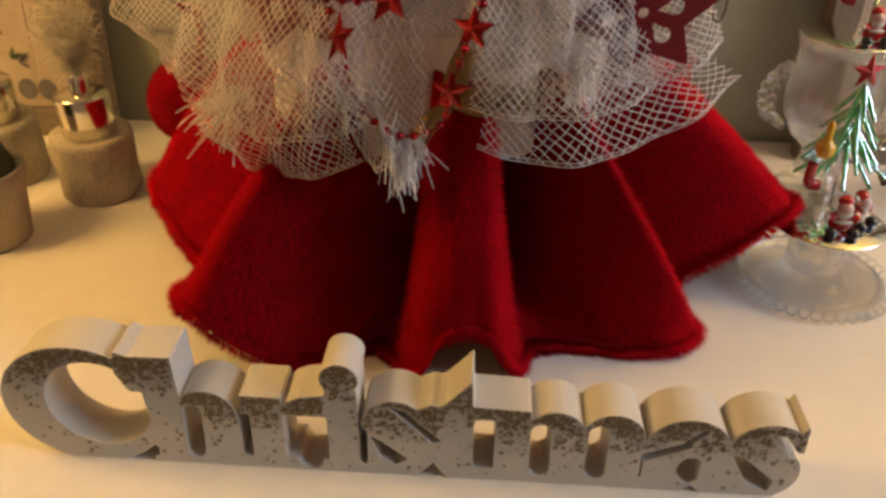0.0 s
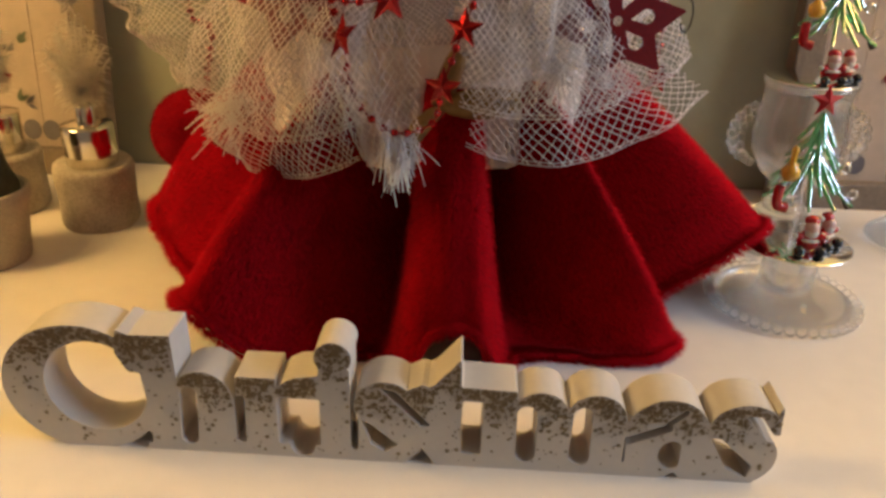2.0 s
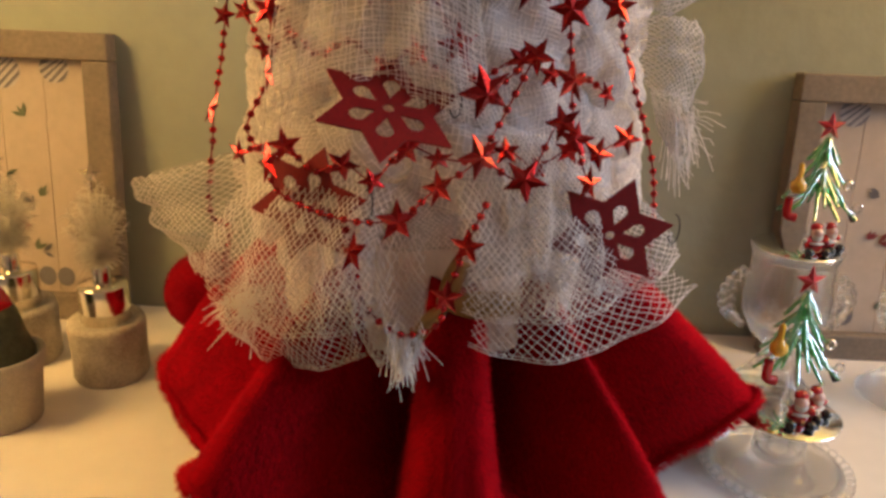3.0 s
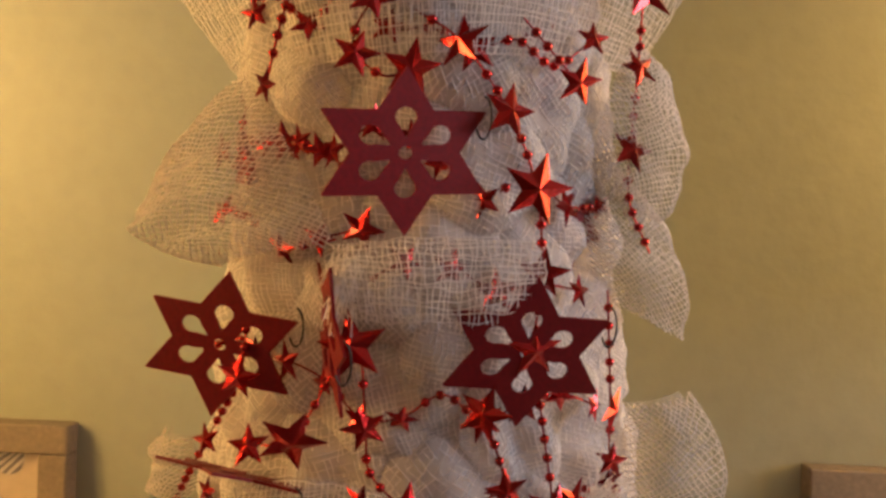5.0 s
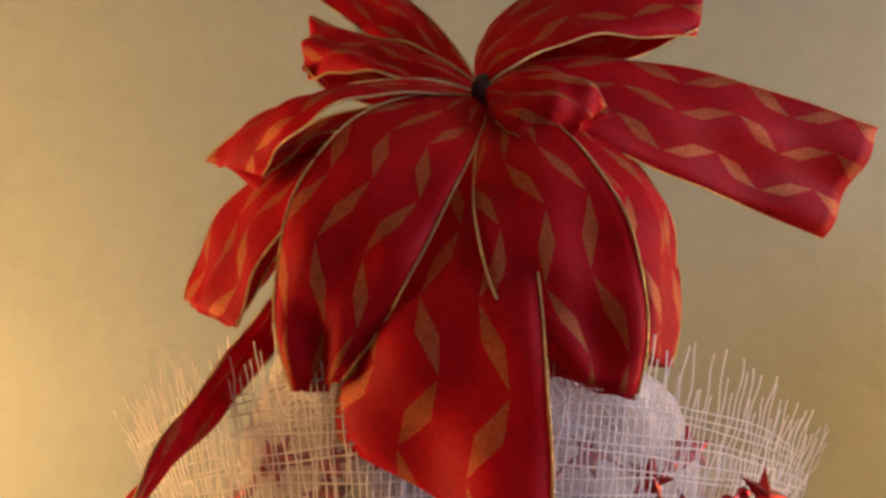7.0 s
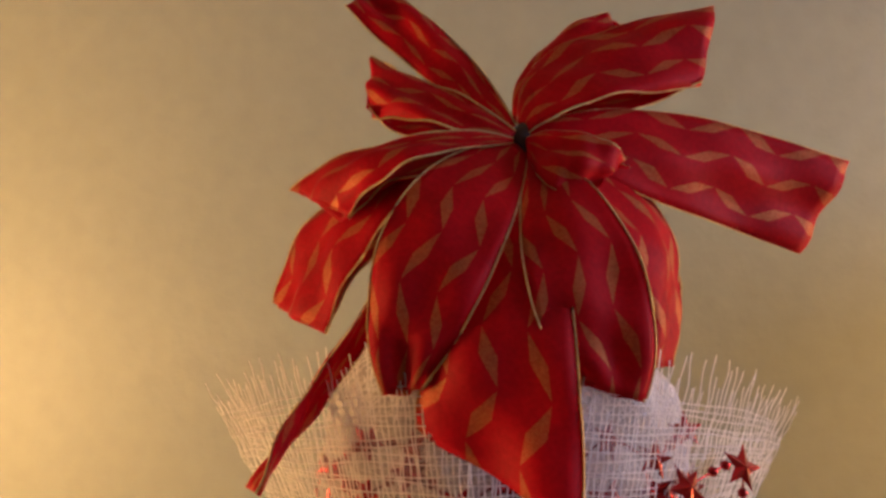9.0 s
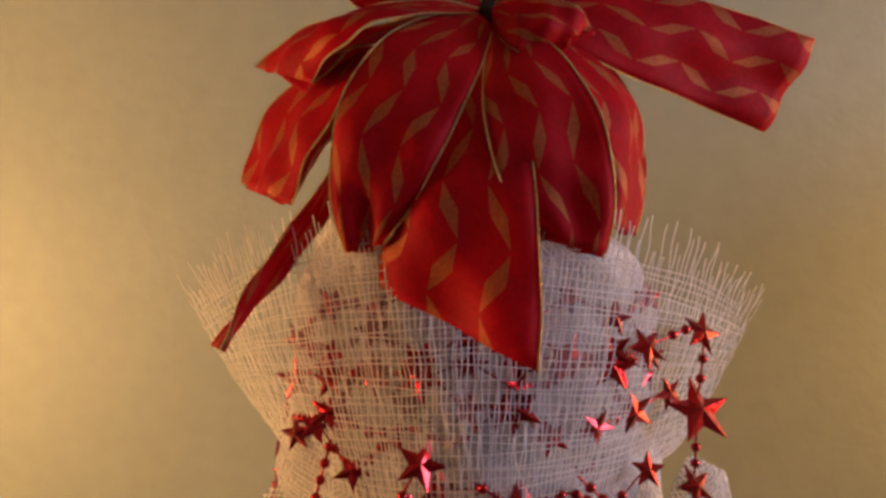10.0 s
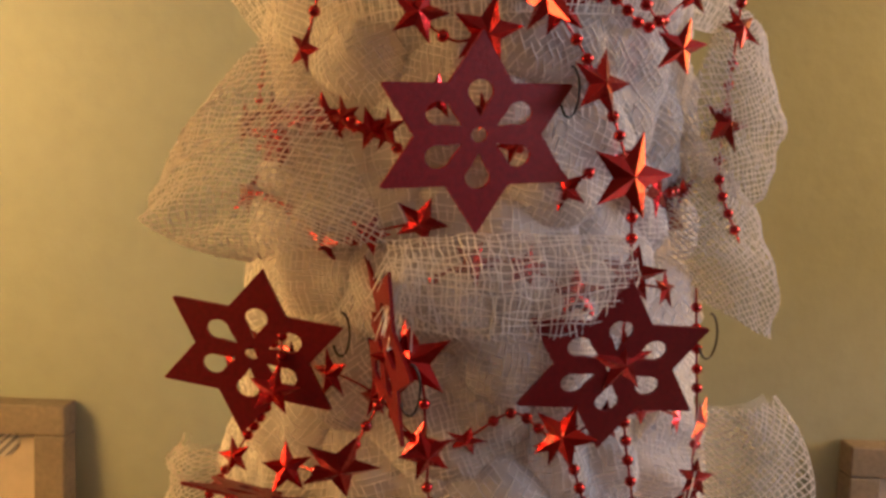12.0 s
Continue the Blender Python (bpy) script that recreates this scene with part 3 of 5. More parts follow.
# ---- netting ----
def net_threads(surface, n_u, n_v, radius, seed, fray=0.0, wobble=0.0012, step=1.0, bias=False):
    """Threads of a net over surface(u, v) with arrays u, v in 0 to 1; frayed threads run past the edge v = 1; on the bias they cross in diamonds."""
    rnd = np.random.RandomState(seed)
    lines = []

    def shake(p, k):
        t = np.linspace(0, 1, len(p))
        ph = rnd.uniform(0, 6.28, 6)
        w = np.stack([np.sin(t * 23 + ph[0]) + np.sin(t * 41 + ph[1]), np.sin(t * 19 + ph[2]) + np.sin(t * 47 + ph[3]), np.sin(t * 29 + ph[4]) + np.sin(t * 37 + ph[5])], 1)
        return p + w * k * 0.5
    if bias:
        lean = 0.85 * n_v / n_u
        m = int(n_v * 1.6)
        v = np.linspace(0, 1, m)
        for way in (-1, 1):
            for i in range(-n_v, n_u + n_v + 1):
                u = i / n_u + rnd.uniform(-0.10, 0.10) / n_u + way * lean * (v - 0.5) + 0.6 / n_u * np.sin(v * 6 + i * 0.12 + way)
                keep = (u >= 0) & (u <= 1)
                if keep.sum() > 2:
                    lines.append(shake(surface(u[keep], v[keep]), wobble))
        rim = np.linspace(0, 1, n_u * 2)
        lines += [surface(rim, np.full(n_u * 2, w)) for w in (0.97, 1.0)]
        return tubes(lines, radius)
    for i in range(n_u + 1):
        u = i / n_u + rnd.uniform(-0.2, 0.2) / n_u
        end = 1.0 + (rnd.uniform(0.2, 1.0) * fray if fray else 0.0)
        m = max(4, int(n_v * step * end))
        v = np.linspace(0, end, m)
        uu = np.clip(u + 0.25 / n_u * np.sin(v * 9 + rnd.uniform(0, 6.28)), 0, 1)
        lines.append(shake(surface(uu, v), wobble))
    for j in range(n_v + 1):
        v = j / n_v + rnd.uniform(-0.2, 0.2) / n_v
        m = max(4, int(n_u * step))
        lo, hi = (rnd.uniform(-0.6, 0.6) * fray * 0.5, 1 + rnd.uniform(-0.6, 0.6) * fray * 0.5) if fray else (0, 1)
        u = np.linspace(max(0, lo), min(1, hi), m)
        vv = np.clip(v + 0.25 / n_v * np.sin(u * 11 + rnd.uniform(0, 6.28)), 0, 1)
        lines.append(shake(surface(u, vv), wobble))
    return tubes(lines, radius)


def net_part(name, surface, n_u, n_v, radius, seed, fray=0.0, wobble=0.0012, step=1.0, label="white loose woven net", bias=False):
    v, f = net_threads(surface, n_u, n_v, radius, seed, fray, wobble, step, bias)
    return tagged(mesh_object(name, np.asarray(v) - np.array(TREE), f, NET, tree, True, label), kind="stuff")


def flap_surface(edge_a, edge_b, bulge, ruffle, seed):
    """Net between a held edge and a free edge."""
    ph = np.random.RandomState(seed).uniform(0, 6.28, 4)
    a, b = np.asarray(edge_a, float), np.asarray(edge_b, float)
    across = (b - a).mean(0)
    along = a[-1] - a[0]
    nrm = np.cross(along, across)
    nrm /= np.linalg.norm(nrm) + 1e-9
    nrm *= -np.sign(nrm[1]) if abs(nrm[1]) > 0.05 else 1

    def at(u, v):
        u, v = np.broadcast_arrays(np.asarray(u, float), np.asarray(v, float))
        pa, pb = bezier(a, u), bezier(b, u)
        w = np.clip(v, 0, 1)
        h = bulge * np.sin(math.pi * w) + ruffle * (0.3 + w) * (np.sin(u * 15 + ph[0]) + 0.6 * np.sin(u * 27 + 5 * w + ph[1]))
        return pa + (pb - pa) * v[:, None] + nrm * h[:, None]
    return at


FLAPS = [
    ("top_collar", [(-0.077, 0.190, 0.526), (0.016, -0.060, 0.530), (0.124, 0.180, 0.540)],
     [(-0.130, 0.190, 0.596), (0.018, -0.078, 0.662), (0.160, 0.190, 0.602)], 98, 22, 0.004, 0.003, 0.22),
    ("left_wing", [(-0.061, 0.120, 0.528), (-0.028, 0.075, 0.500), (-0.010, 0.075, 0.457)],
     [(-0.094, 0.120, 0.478), (-0.122, 0.085, 0.455), (-0.062, 0.100, 0.444)], 30, 22, 0.008, 0.002, 0.2),
    ("upper_right_fall", [(0.112, 0.120, 0.546), (0.095, 0.100, 0.526), (0.094, 0.120, 0.483)],
     [(0.130, 0.140, 0.536), (0.151, 0.130, 0.492), (0.129, 0.130, 0.468)], 24, 16, 0.004, 0.0012, 0.04),
    ("middle_right_fall", [(0.096, 0.130, 0.500), (0.088, 0.110, 0.472), (0.104, 0.130, 0.432)],
     [(0.113, 0.140, 0.491), (0.150, 0.130, 0.454), (0.144, 0.130, 0.414)], 26, 16, 0.006, 0.0012, 0.04),
    ("lower_right_loop", [(0.121, 0.140, 0.380), (0.117, 0.130, 0.354), (0.125, 0.130, 0.317)],
     [(0.148, 0.130, 0.390), (0.188, 0.120, 0.342), (0.138, 0.120, 0.315)], 22, 14, 0.012, 0.0012, 0.04),
    ("lower_right_drop", [(0.128, 0.140, 0.314), (0.126, 0.130, 0.298), (0.134, 0.130, 0.276)],
     [(0.158, 0.140, 0.313), (0.170, 0.130, 0.291), (0.157, 0.130, 0.265)], 15, 11, 0.006, 0.0012, 0.04),
    ("front_roll", [(-0.012, 0.078, 0.458), (0.028, 0.062, 0.466), (0.073, 0.085, 0.461)],
     [(-0.005, 0.066, 0.432), (0.029, 0.050, 0.428), (0.071, 0.075, 0.434)], 26, 9, 0.012, 0.001, 0.05),
    ("front_veil", [(-0.050, 0.085, 0.352), (-0.002, 0.065, 0.375), (0.037, 0.070, 0.344)],
     [(-0.068, 0.085, 0.248), (-0.000, 0.058, 0.296), (0.048, 0.065, 0.262)], 28, 26, 0.006, 0.003, 0.06),
    ("left_puff", [(-0.086, 0.130, 0.357), (-0.080, 0.120, 0.347), (-0.086, 0.130, 0.329)],
     [(-0.104, 0.140, 0.358), (-0.113, 0.130, 0.340), (-0.105, 0.140, 0.311)], 14, 9, 0.008, 0.002, 0.1),
    ("low_left_wing", [(-0.091, 0.130, 0.232), (-0.084, 0.110, 0.202), (-0.103, 0.130, 0.150)],
     [(-0.162, 0.140, 0.208), (-0.156, 0.130, 0.188), (-0.125, 0.140, 0.155)], 26, 20, 0.010, 0.003, 0.15),
    ("low_left_swag", [(-0.100, 0.120, 0.153), (-0.038, 0.080, 0.211), (-0.004, 0.080, 0.192)],
     [(-0.093, 0.108, 0.122), (-0.054, 0.080, 0.104), (-0.012, 0.074, 0.133)], 30, 20, 0.018, 0.002, 0.03),
    ("low_right_swag", [(0.040, 0.080, 0.200), (0.089, 0.080, 0.198), (0.135, 0.115, 0.188)],
     [(0.042, 0.072, 0.143), (0.104, 0.066, 0.115), (0.178, 0.125, 0.163)], 32, 16, 0.006, 0.002, 0.03),
    ("low_front_gather", [(-0.039, 0.080, 0.207), (-0.015, 0.072, 0.212), (0.019, 0.076, 0.202)],
     [(-0.012, 0.074, 0.135), (0.004, 0.068, 0.120), (0.021, 0.072, 0.137)], 18, 18, 0.008, 0.004, 0.3),
    ("low_left_upper_swag", [(-0.095, 0.125, 0.208), (-0.038, 0.070, 0.250), (0.002, 0.075, 0.228)],
     [(-0.104, 0.105, 0.150), (-0.055, 0.066, 0.126), (-0.004, 0.066, 0.158)], 36, 22, 0.014, 0.003, 0.03),
    ("low_right_upper_swag", [(0.030, 0.078, 0.232), (0.085, 0.070, 0.238), (0.130, 0.110, 0.222)],
     [(0.038, 0.064, 0.166), (0.100, 0.054, 0.148), (0.162, 0.118, 0.184)], 36, 20, 0.010, 0.003, 0.03),
    ("middle_right_veil", [(0.050, 0.076, 0.256), (0.078, 0.078, 0.262), (0.103, 0.095, 0.250)],
     [(0.060, 0.066, 0.192), (0.084, 0.068, 0.176), (0.127, 0.092, 0.170)], 24, 22, 0.008, 0.004, 0.2),
    ("right_side_fringe", [(0.138, 0.140, 0.275), (0.142, 0.140, 0.262), (0.146, 0.140, 0.250)],
     [(0.165, 0.140, 0.270), (0.168, 0.140, 0.248), (0.160, 0.140, 0.229)], 12, 9, 0.004, 0.003, 0.6),
]
BIASED = ("low_left_upper_swag", "low_right_upper_swag", "low_left_swag", "low_front_gather", "middle_right_veil", "low_right_swag", "low_left_wing", "left_wing", "lower_right_loop", "lower_right_drop", "upper_right_fall", "middle_right_fall", "left_puff")
for k, (name, ea, eb, nu, nv, bulge, ruffle, fray) in enumerate(FLAPS):
    cell = 0.78 if name.startswith("low_") else 1.0 if name in BIASED else 1.35
    net_part("net_flap", flap_surface(ea, eb, bulge, ruffle, 20 + k), int(nu * cell), int(nv * cell), 0.00032 if name in BIASED else 0.00027, 40 + k, fray, 0.0005, 1.1, "flared piece of white net with a frayed edge", name in BIASED)


def sheer_sheet(surface, nu, nv, label="added pale haze sheet behind the net", mat=SHEER):
    t, w = np.linspace(0, 1, nu), np.linspace(0, 1, nv)
    pts = np.concatenate([surface(t, np.full(nu, x)) for x in w]) - np.array(TREE)
    faces = [(j * nu + i, j * nu + i + 1, (j + 1) * nu + i + 1, (j + 1) * nu + i) for j in range(nv - 1) for i in range(nu - 1)]
    return mesh_object("tulle_or_haze_sheet", pts, faces, mat, tree, True, label)


# a haze sheet added behind each flap; it is no cloth of its own
for k, (name, ea, eb, nu, nv, bulge, ruffle, fray) in enumerate(FLAPS):
    back = np.array([0.0, 0.003, 0.0])
    if name in ("low_left_swag", "low_right_swag", "low_front_gather"):
        continue
    sheer_sheet(flap_surface(np.asarray(ea) + back, np.asarray(ea) * 0.12 + np.asarray(eb) * 0.88 + back, bulge, ruffle * 1.3, 20 + k), 40, 24, mat=HAZE)


# crumpled pieces of fine net gathered all over the body
def puff_surface(a, z, su, sv, turn, lift, ruffle, seed):
    ph = np.random.RandomState(seed).uniform(0, 6.28, 5)
    r0 = float(np.interp(z, BODY_Z, BODY_R))

    def at(u, v):
        u, v = np.broadcast_arrays(np.asarray(u, float), np.asarray(v, float))
        p, q = (2 * u - 1) * su, (2 * v - 1) * sv
        x, h = p * math.cos(turn) - q * math.sin(turn), p * math.sin(turn) + q * math.cos(turn)
        w, zz = radians(a) + x / r0, z + h
        dome = np.clip(1 - (2 * u - 1) ** 2, 0, 1) ** 0.5 * np.clip(1 - (2 * v - 1) ** 2, 0, 1) ** 0.5
        wave_ = np.sin(p * 190 + ph[0] + 1.6 * np.sin(q * 90 + ph[1])) + 0.6 * np.sin(q * 260 + ph[2] + p * 120)
        r = np.interp(zz, BODY_Z, BODY_R) - 0.010 + lift * dome + ruffle * wave_ * (0.3 + dome)
        return np.stack([0.02 + r * np.sin(w), 0.215 - 0.17 * (zz - 0.2) - r * np.cos(w), zz], 1)
    return at


rnd = random.Random(77)
for k in range(84):
    a, z = -100 + 200 * ((k * 0.618) % 1), 0.185 + 0.45 * (k + rnd.random()) / 84
    su, sv = rnd.uniform(0.026, 0.046), rnd.uniform(0.018, 0.032)
    surf = puff_surface(a, z, su, sv, rnd.uniform(-0.8, 0.8), rnd.uniform(0.008, 0.016), rnd.uniform(0.0010, 0.0022), 300 + k)
    sheer_sheet(surf, 30, 24, "crumpled added pale haze sheet behind the net")
    net_part("net_puff", surf, int(su * 2 / 0.0031), int(sv * 2 / 0.0031), 0.00028, 300 + k, 0.08, 0.0005, 1.0, "crumpled piece of fine white net", k % 3 > 0)


# frayed ends of the net
def fringe(origin, direction, spread, count, length, seed):
    rnd = np.random.RandomState(seed)
    o, d = np.array(origin), np.array(direction, float)
    d /= np.linalg.norm(d)
    lines = []
    for _ in range(count):
        w = d + rnd.normal(0, spread, 3)
        w /= np.linalg.norm(w)
        n = length * rnd.uniform(0.5, 1.0)
        t = np.linspace(0, 1, 7)[:, None]
        sag = np.array([0, 0, -1.0]) * (t ** 2) * n * rnd.uniform(0, 0.35)
        lines.append(o + rnd.normal(0, 0.004, 3) + w * t * n + sag)
    v, f = tubes(lines, 0.00038, 4, 0.6)
    return tagged(mesh_object("frayed_end", np.asarray(v) - np.array(TREE), f, NET, tree, True, "frayed white net threads"), kind="stuff")


fringe((0.006, 0.070, 0.146), (0.05, -0.05, -1.0), 0.30, 90, 0.024, 1)
fringe((-0.078, 0.100, 0.152), (-0.7, -0.5, -0.25), 0.42, 70, 0.030, 2)
fringe((0.085, 0.072, 0.185), (0.3, -0.5, -0.5), 0.5, 50, 0.022, 3)
fringe((0.100, 0.088, 0.350), (0.3, -0.5, 0.7), 0.4, 45, 0.022, 4)
fringe((-0.005, 0.070, 0.452), (-0.2, -0.3, -0.9), 0.25, 35, 0.024, 5)
fringe((0.155, 0.138, 0.262), (0.2, 0.0, -1.0), 0.16, 30, 0.040, 6)


# ---- the bow ----
KNOT = (0.024, 0.100, 0.725)
bow = thing("ribbon_bow", KNOT, "large red ribbon bow with gold lozenge lines on the tree", "bow")
PETALS = [
    ("tail", [(0.020, 0.110, 0.734), (0.003, 0.130, 0.771), (-0.022, 0.150, 0.797), (-0.049, 0.160, 0.814)],
     [(0.016, 0.110, 0.729), (-0.000, 0.120, 0.739), (-0.026, 0.140, 0.766), (-0.063, 0.150, 0.799)], 0),
    ("loop", [(0.020, 0.100, 0.729), (0.002, 0.100, 0.743), (-0.021, 0.120, 0.758), (-0.046, 0.140, 0.770)],
     [(0.018, 0.100, 0.725), (0.001, 0.090, 0.726), (-0.021, 0.100, 0.733), (-0.045, 0.120, 0.741)], 1),
    ("loop", [(0.019, 0.100, 0.726), (-0.010, 0.090, 0.732), (-0.047, 0.090, 0.723), (-0.075, 0.120, 0.705)],
     [(0.019, 0.100, 0.724), (-0.004, 0.070, 0.715), (-0.033, 0.065, 0.712), (-0.044, 0.080, 0.690)], 1),
    ("loop", [(0.012, 0.110, 0.726), (-0.052, 0.120, 0.724), (-0.083, 0.130, 0.687), (-0.086, 0.130, 0.656)],
     [(0.012, 0.100, 0.722), (-0.031, 0.080, 0.706), (-0.044, 0.090, 0.673), (-0.054, 0.100, 0.644)], 1),
    ("tail", [(-0.018, 0.085, 0.696), (-0.037, 0.080, 0.655), (-0.055, 0.070, 0.618), (-0.071, 0.060, 0.590)],
     [(-0.009, 0.090, 0.692), (-0.030, 0.095, 0.653), (-0.051, 0.090, 0.620), (-0.071, 0.065, 0.588)], 0),
    ("tail", [(0.019, 0.100, 0.720), (0.004, 0.060, 0.679), (-0.011, 0.055, 0.641), (-0.014, 0.066, 0.613)],
     [(0.030, 0.100, 0.720), (0.039, 0.060, 0.684), (0.043, 0.045, 0.642), (0.043, 0.037, 0.588)], 0),
    ("loop", [(0.017, 0.100, 0.725), (-0.028, 0.060, 0.711), (-0.041, 0.055, 0.671), (-0.025, 0.062, 0.625)],
     [(0.025, 0.100, 0.720), (0.022, 0.055, 0.685), (0.009, 0.045, 0.657), (-0.011, 0.058, 0.628)], 1),
    ("loop", [(0.024, 0.100, 0.720), (0.019, 0.055, 0.679), (0.022, 0.045, 0.650), (0.044, 0.058, 0.631)],
     [(0.026, 0.100, 0.722), (0.054, 0.060, 0.705), (0.074, 0.060, 0.675), (0.067, 0.062, 0.627)], 1),
    ("loop", [(0.026, 0.100, 0.724), (0.055, 0.075, 0.707), (0.069, 0.075, 0.682), (0.073, 0.075, 0.637)],
     [(0.028, 0.110, 0.728), (0.080, 0.110, 0.713), (0.104, 0.130, 0.690), (0.085, 0.110, 0.636)], 1),
    ("tail", [(0.026, 0.100, 0.730), (0.057, 0.100, 0.748), (0.105, 0.120, 0.740), (0.166, 0.130, 0.724)],
     [(0.025, 0.100, 0.720), (0.052, 0.085, 0.709), (0.089, 0.110, 0.698), (0.145, 0.140, 0.686)], 0),
    ("loop", [(0.021, 0.110, 0.735), (0.018, 0.120, 0.766), (0.046, 0.130, 0.785), (0.105, 0.125, 0.791)],
     [(0.025, 0.100, 0.728), (0.034, 0.090, 0.738), (0.061, 0.095, 0.742), (0.098, 0.115, 0.754)], 1),
    ("loop", [(0.019, 0.130, 0.743), (0.016, 0.140, 0.772), (0.042, 0.150, 0.792), (0.063, 0.150, 0.795)],
     [(0.027, 0.120, 0.737), (0.038, 0.120, 0.751), (0.059, 0.130, 0.767), (0.075, 0.140, 0.784)], 1),
    ("loop", [(0.024, 0.100, 0.726), (0.035, 0.075, 0.727), (0.052, 0.075, 0.724), (0.062, 0.085, 0.715)],
     [(0.025, 0.100, 0.721), (0.026, 0.075, 0.706), (0.034, 0.070, 0.698), (0.044, 0.075, 0.700)], 1),
]


def ribbon_strip(name, edge_a, edge_b, arch, seed, label=""):
    """A strip of ribbon between two edges, arched between them, with wired gold edges."""
    nu, nv = 36, 12
    rnd = np.random.RandomState(seed)
    ph = rnd.uniform(0, 6.28, 3)
    t = np.linspace(0, 1, nu)
    a, b = bezier(edge_a, t), bezier(edge_b, t)
    mid = (a + b) / 2
    length = np.concatenate([[0], np.cumsum(np.linalg.norm(np.diff(mid, axis=0), axis=1))])
    tan, wid = np.gradient(mid, axis=0), b - a
    nrm = np.cross(tan, wid)
    nrm /= np.linalg.norm(nrm, axis=1, keepdims=True) + 1e-9
    out = mid - np.array([0.02, 0.16, 0.68])
    flip = np.sign((nrm * out).sum())
    nrm *= flip if flip else 1
    verts = np.zeros((nu, nv, 3))
    for j in range(nv):
        v = j / (nv - 1)
        h = arch * math.sin(math.pi * v) * np.linalg.norm(wid, axis=1) + 0.0022 * np.sin(t * 8 + ph[0] + v * 4) * t + 0.0016 * np.sin(v * 11 + t * 6 + ph[1]) * t + 0.0010 * np.sin(t * 21 - v * 9 + ph[2]) * t
        verts[:, j] = a + wid * v + nrm * h[:, None]
    pts = verts.reshape(-1, 3) - np.array(KNOT)
    faces = [(i * nv + j, (i + 1) * nv + j, (i + 1) * nv + j + 1, i * nv + j + 1) for i in range(nu - 1) for j in range(nv - 1)]
    ob = mesh_object(name, pts, faces, RIBBON, bow, True, label)
    uv = ob.data.uv_layers.new(name="UVMap")
    for lp in ob.data.loops:
        i, j = divmod(lp.vertex_index, nv)
        uv.data[lp.index].uv = (length[i], j / (nv - 1))
    mod = ob.modifiers.new("thickness", "SOLIDIFY")
    mod.thickness = 0.0004
    for j in (0, nv - 1):
        line = verts[:, j] - np.array(KNOT)
        v, f = tubes([line], 0.00042, 6)
        mesh_object("gold_edge", v, f, GOLD_CORD, ob, True, "twisted gold wire edge")


for k, (name, ea, eb, back) in enumerate(PETALS):
    ribbon_strip(name, ea, eb, 0.055, 60 + k)
    if back:
        # the loop's other half, returning to the knot behind it
        shift = np.array([0.0, 0.016, -0.004])
        ea2, eb2 = np.asarray(ea) * 1.0, np.asarray(eb) * 1.0
        for e in (ea2, eb2):
            e[1] += shift * 1.2
            e[2] += shift * 1.4
            e[0] += shift * 0.3
        ribbon_strip("loop_back", ea2, eb2, -0.10, 90 + k)
# dark ball added where the bow's centre is only a shaded recess
bm = bmesh.new()
bmesh.ops.create_icosphere(bm, subdivisions=3, radius=0.0065)
for v in bm.verts:
    v.co = Vector((v.co.x * 0.9, v.co.y * 0.9 + 0.004, v.co.z * 1.25)) * (1 + 0.25 * noise.noise(v.co * 200))
part("recess_ball", bm, KNOT_SHADE, bow, "dark ball standing in for the shaded recess of the bow")


# ---- star garlands ----
def star_mesh(outer):
    pts = star_points(outer, outer * 0.42)
    V = [(0, -outer * 0.22, 0), (0, outer * 0.10, 0)] + [(x, 0, z) for x, z in pts]
    F = [(0, 2 + (k + 1) % 10, 2 + k) for k in range(10)] + [(1, 2 + k, 2 + (k + 1) % 10) for k in range(10)]
    me = bpy.data.meshes.new("star")
    me.from_pydata(V, [], F)
    me.materials.append(RED_FOIL)
    return me


STARS = {r: star_mesh(r / 1000) for r in (8, 10, 12, 15)}
bead = bmesh.new()
bmesh.ops.create_icosphere(bead, subdivisions=2, radius=0.0021)
BEAD = bpy.data.meshes.new("bead")
bead.to_mesh(BEAD)
bead.free()
BEAD.materials.append(RED_FOIL)
BEAD.shade_smooth()
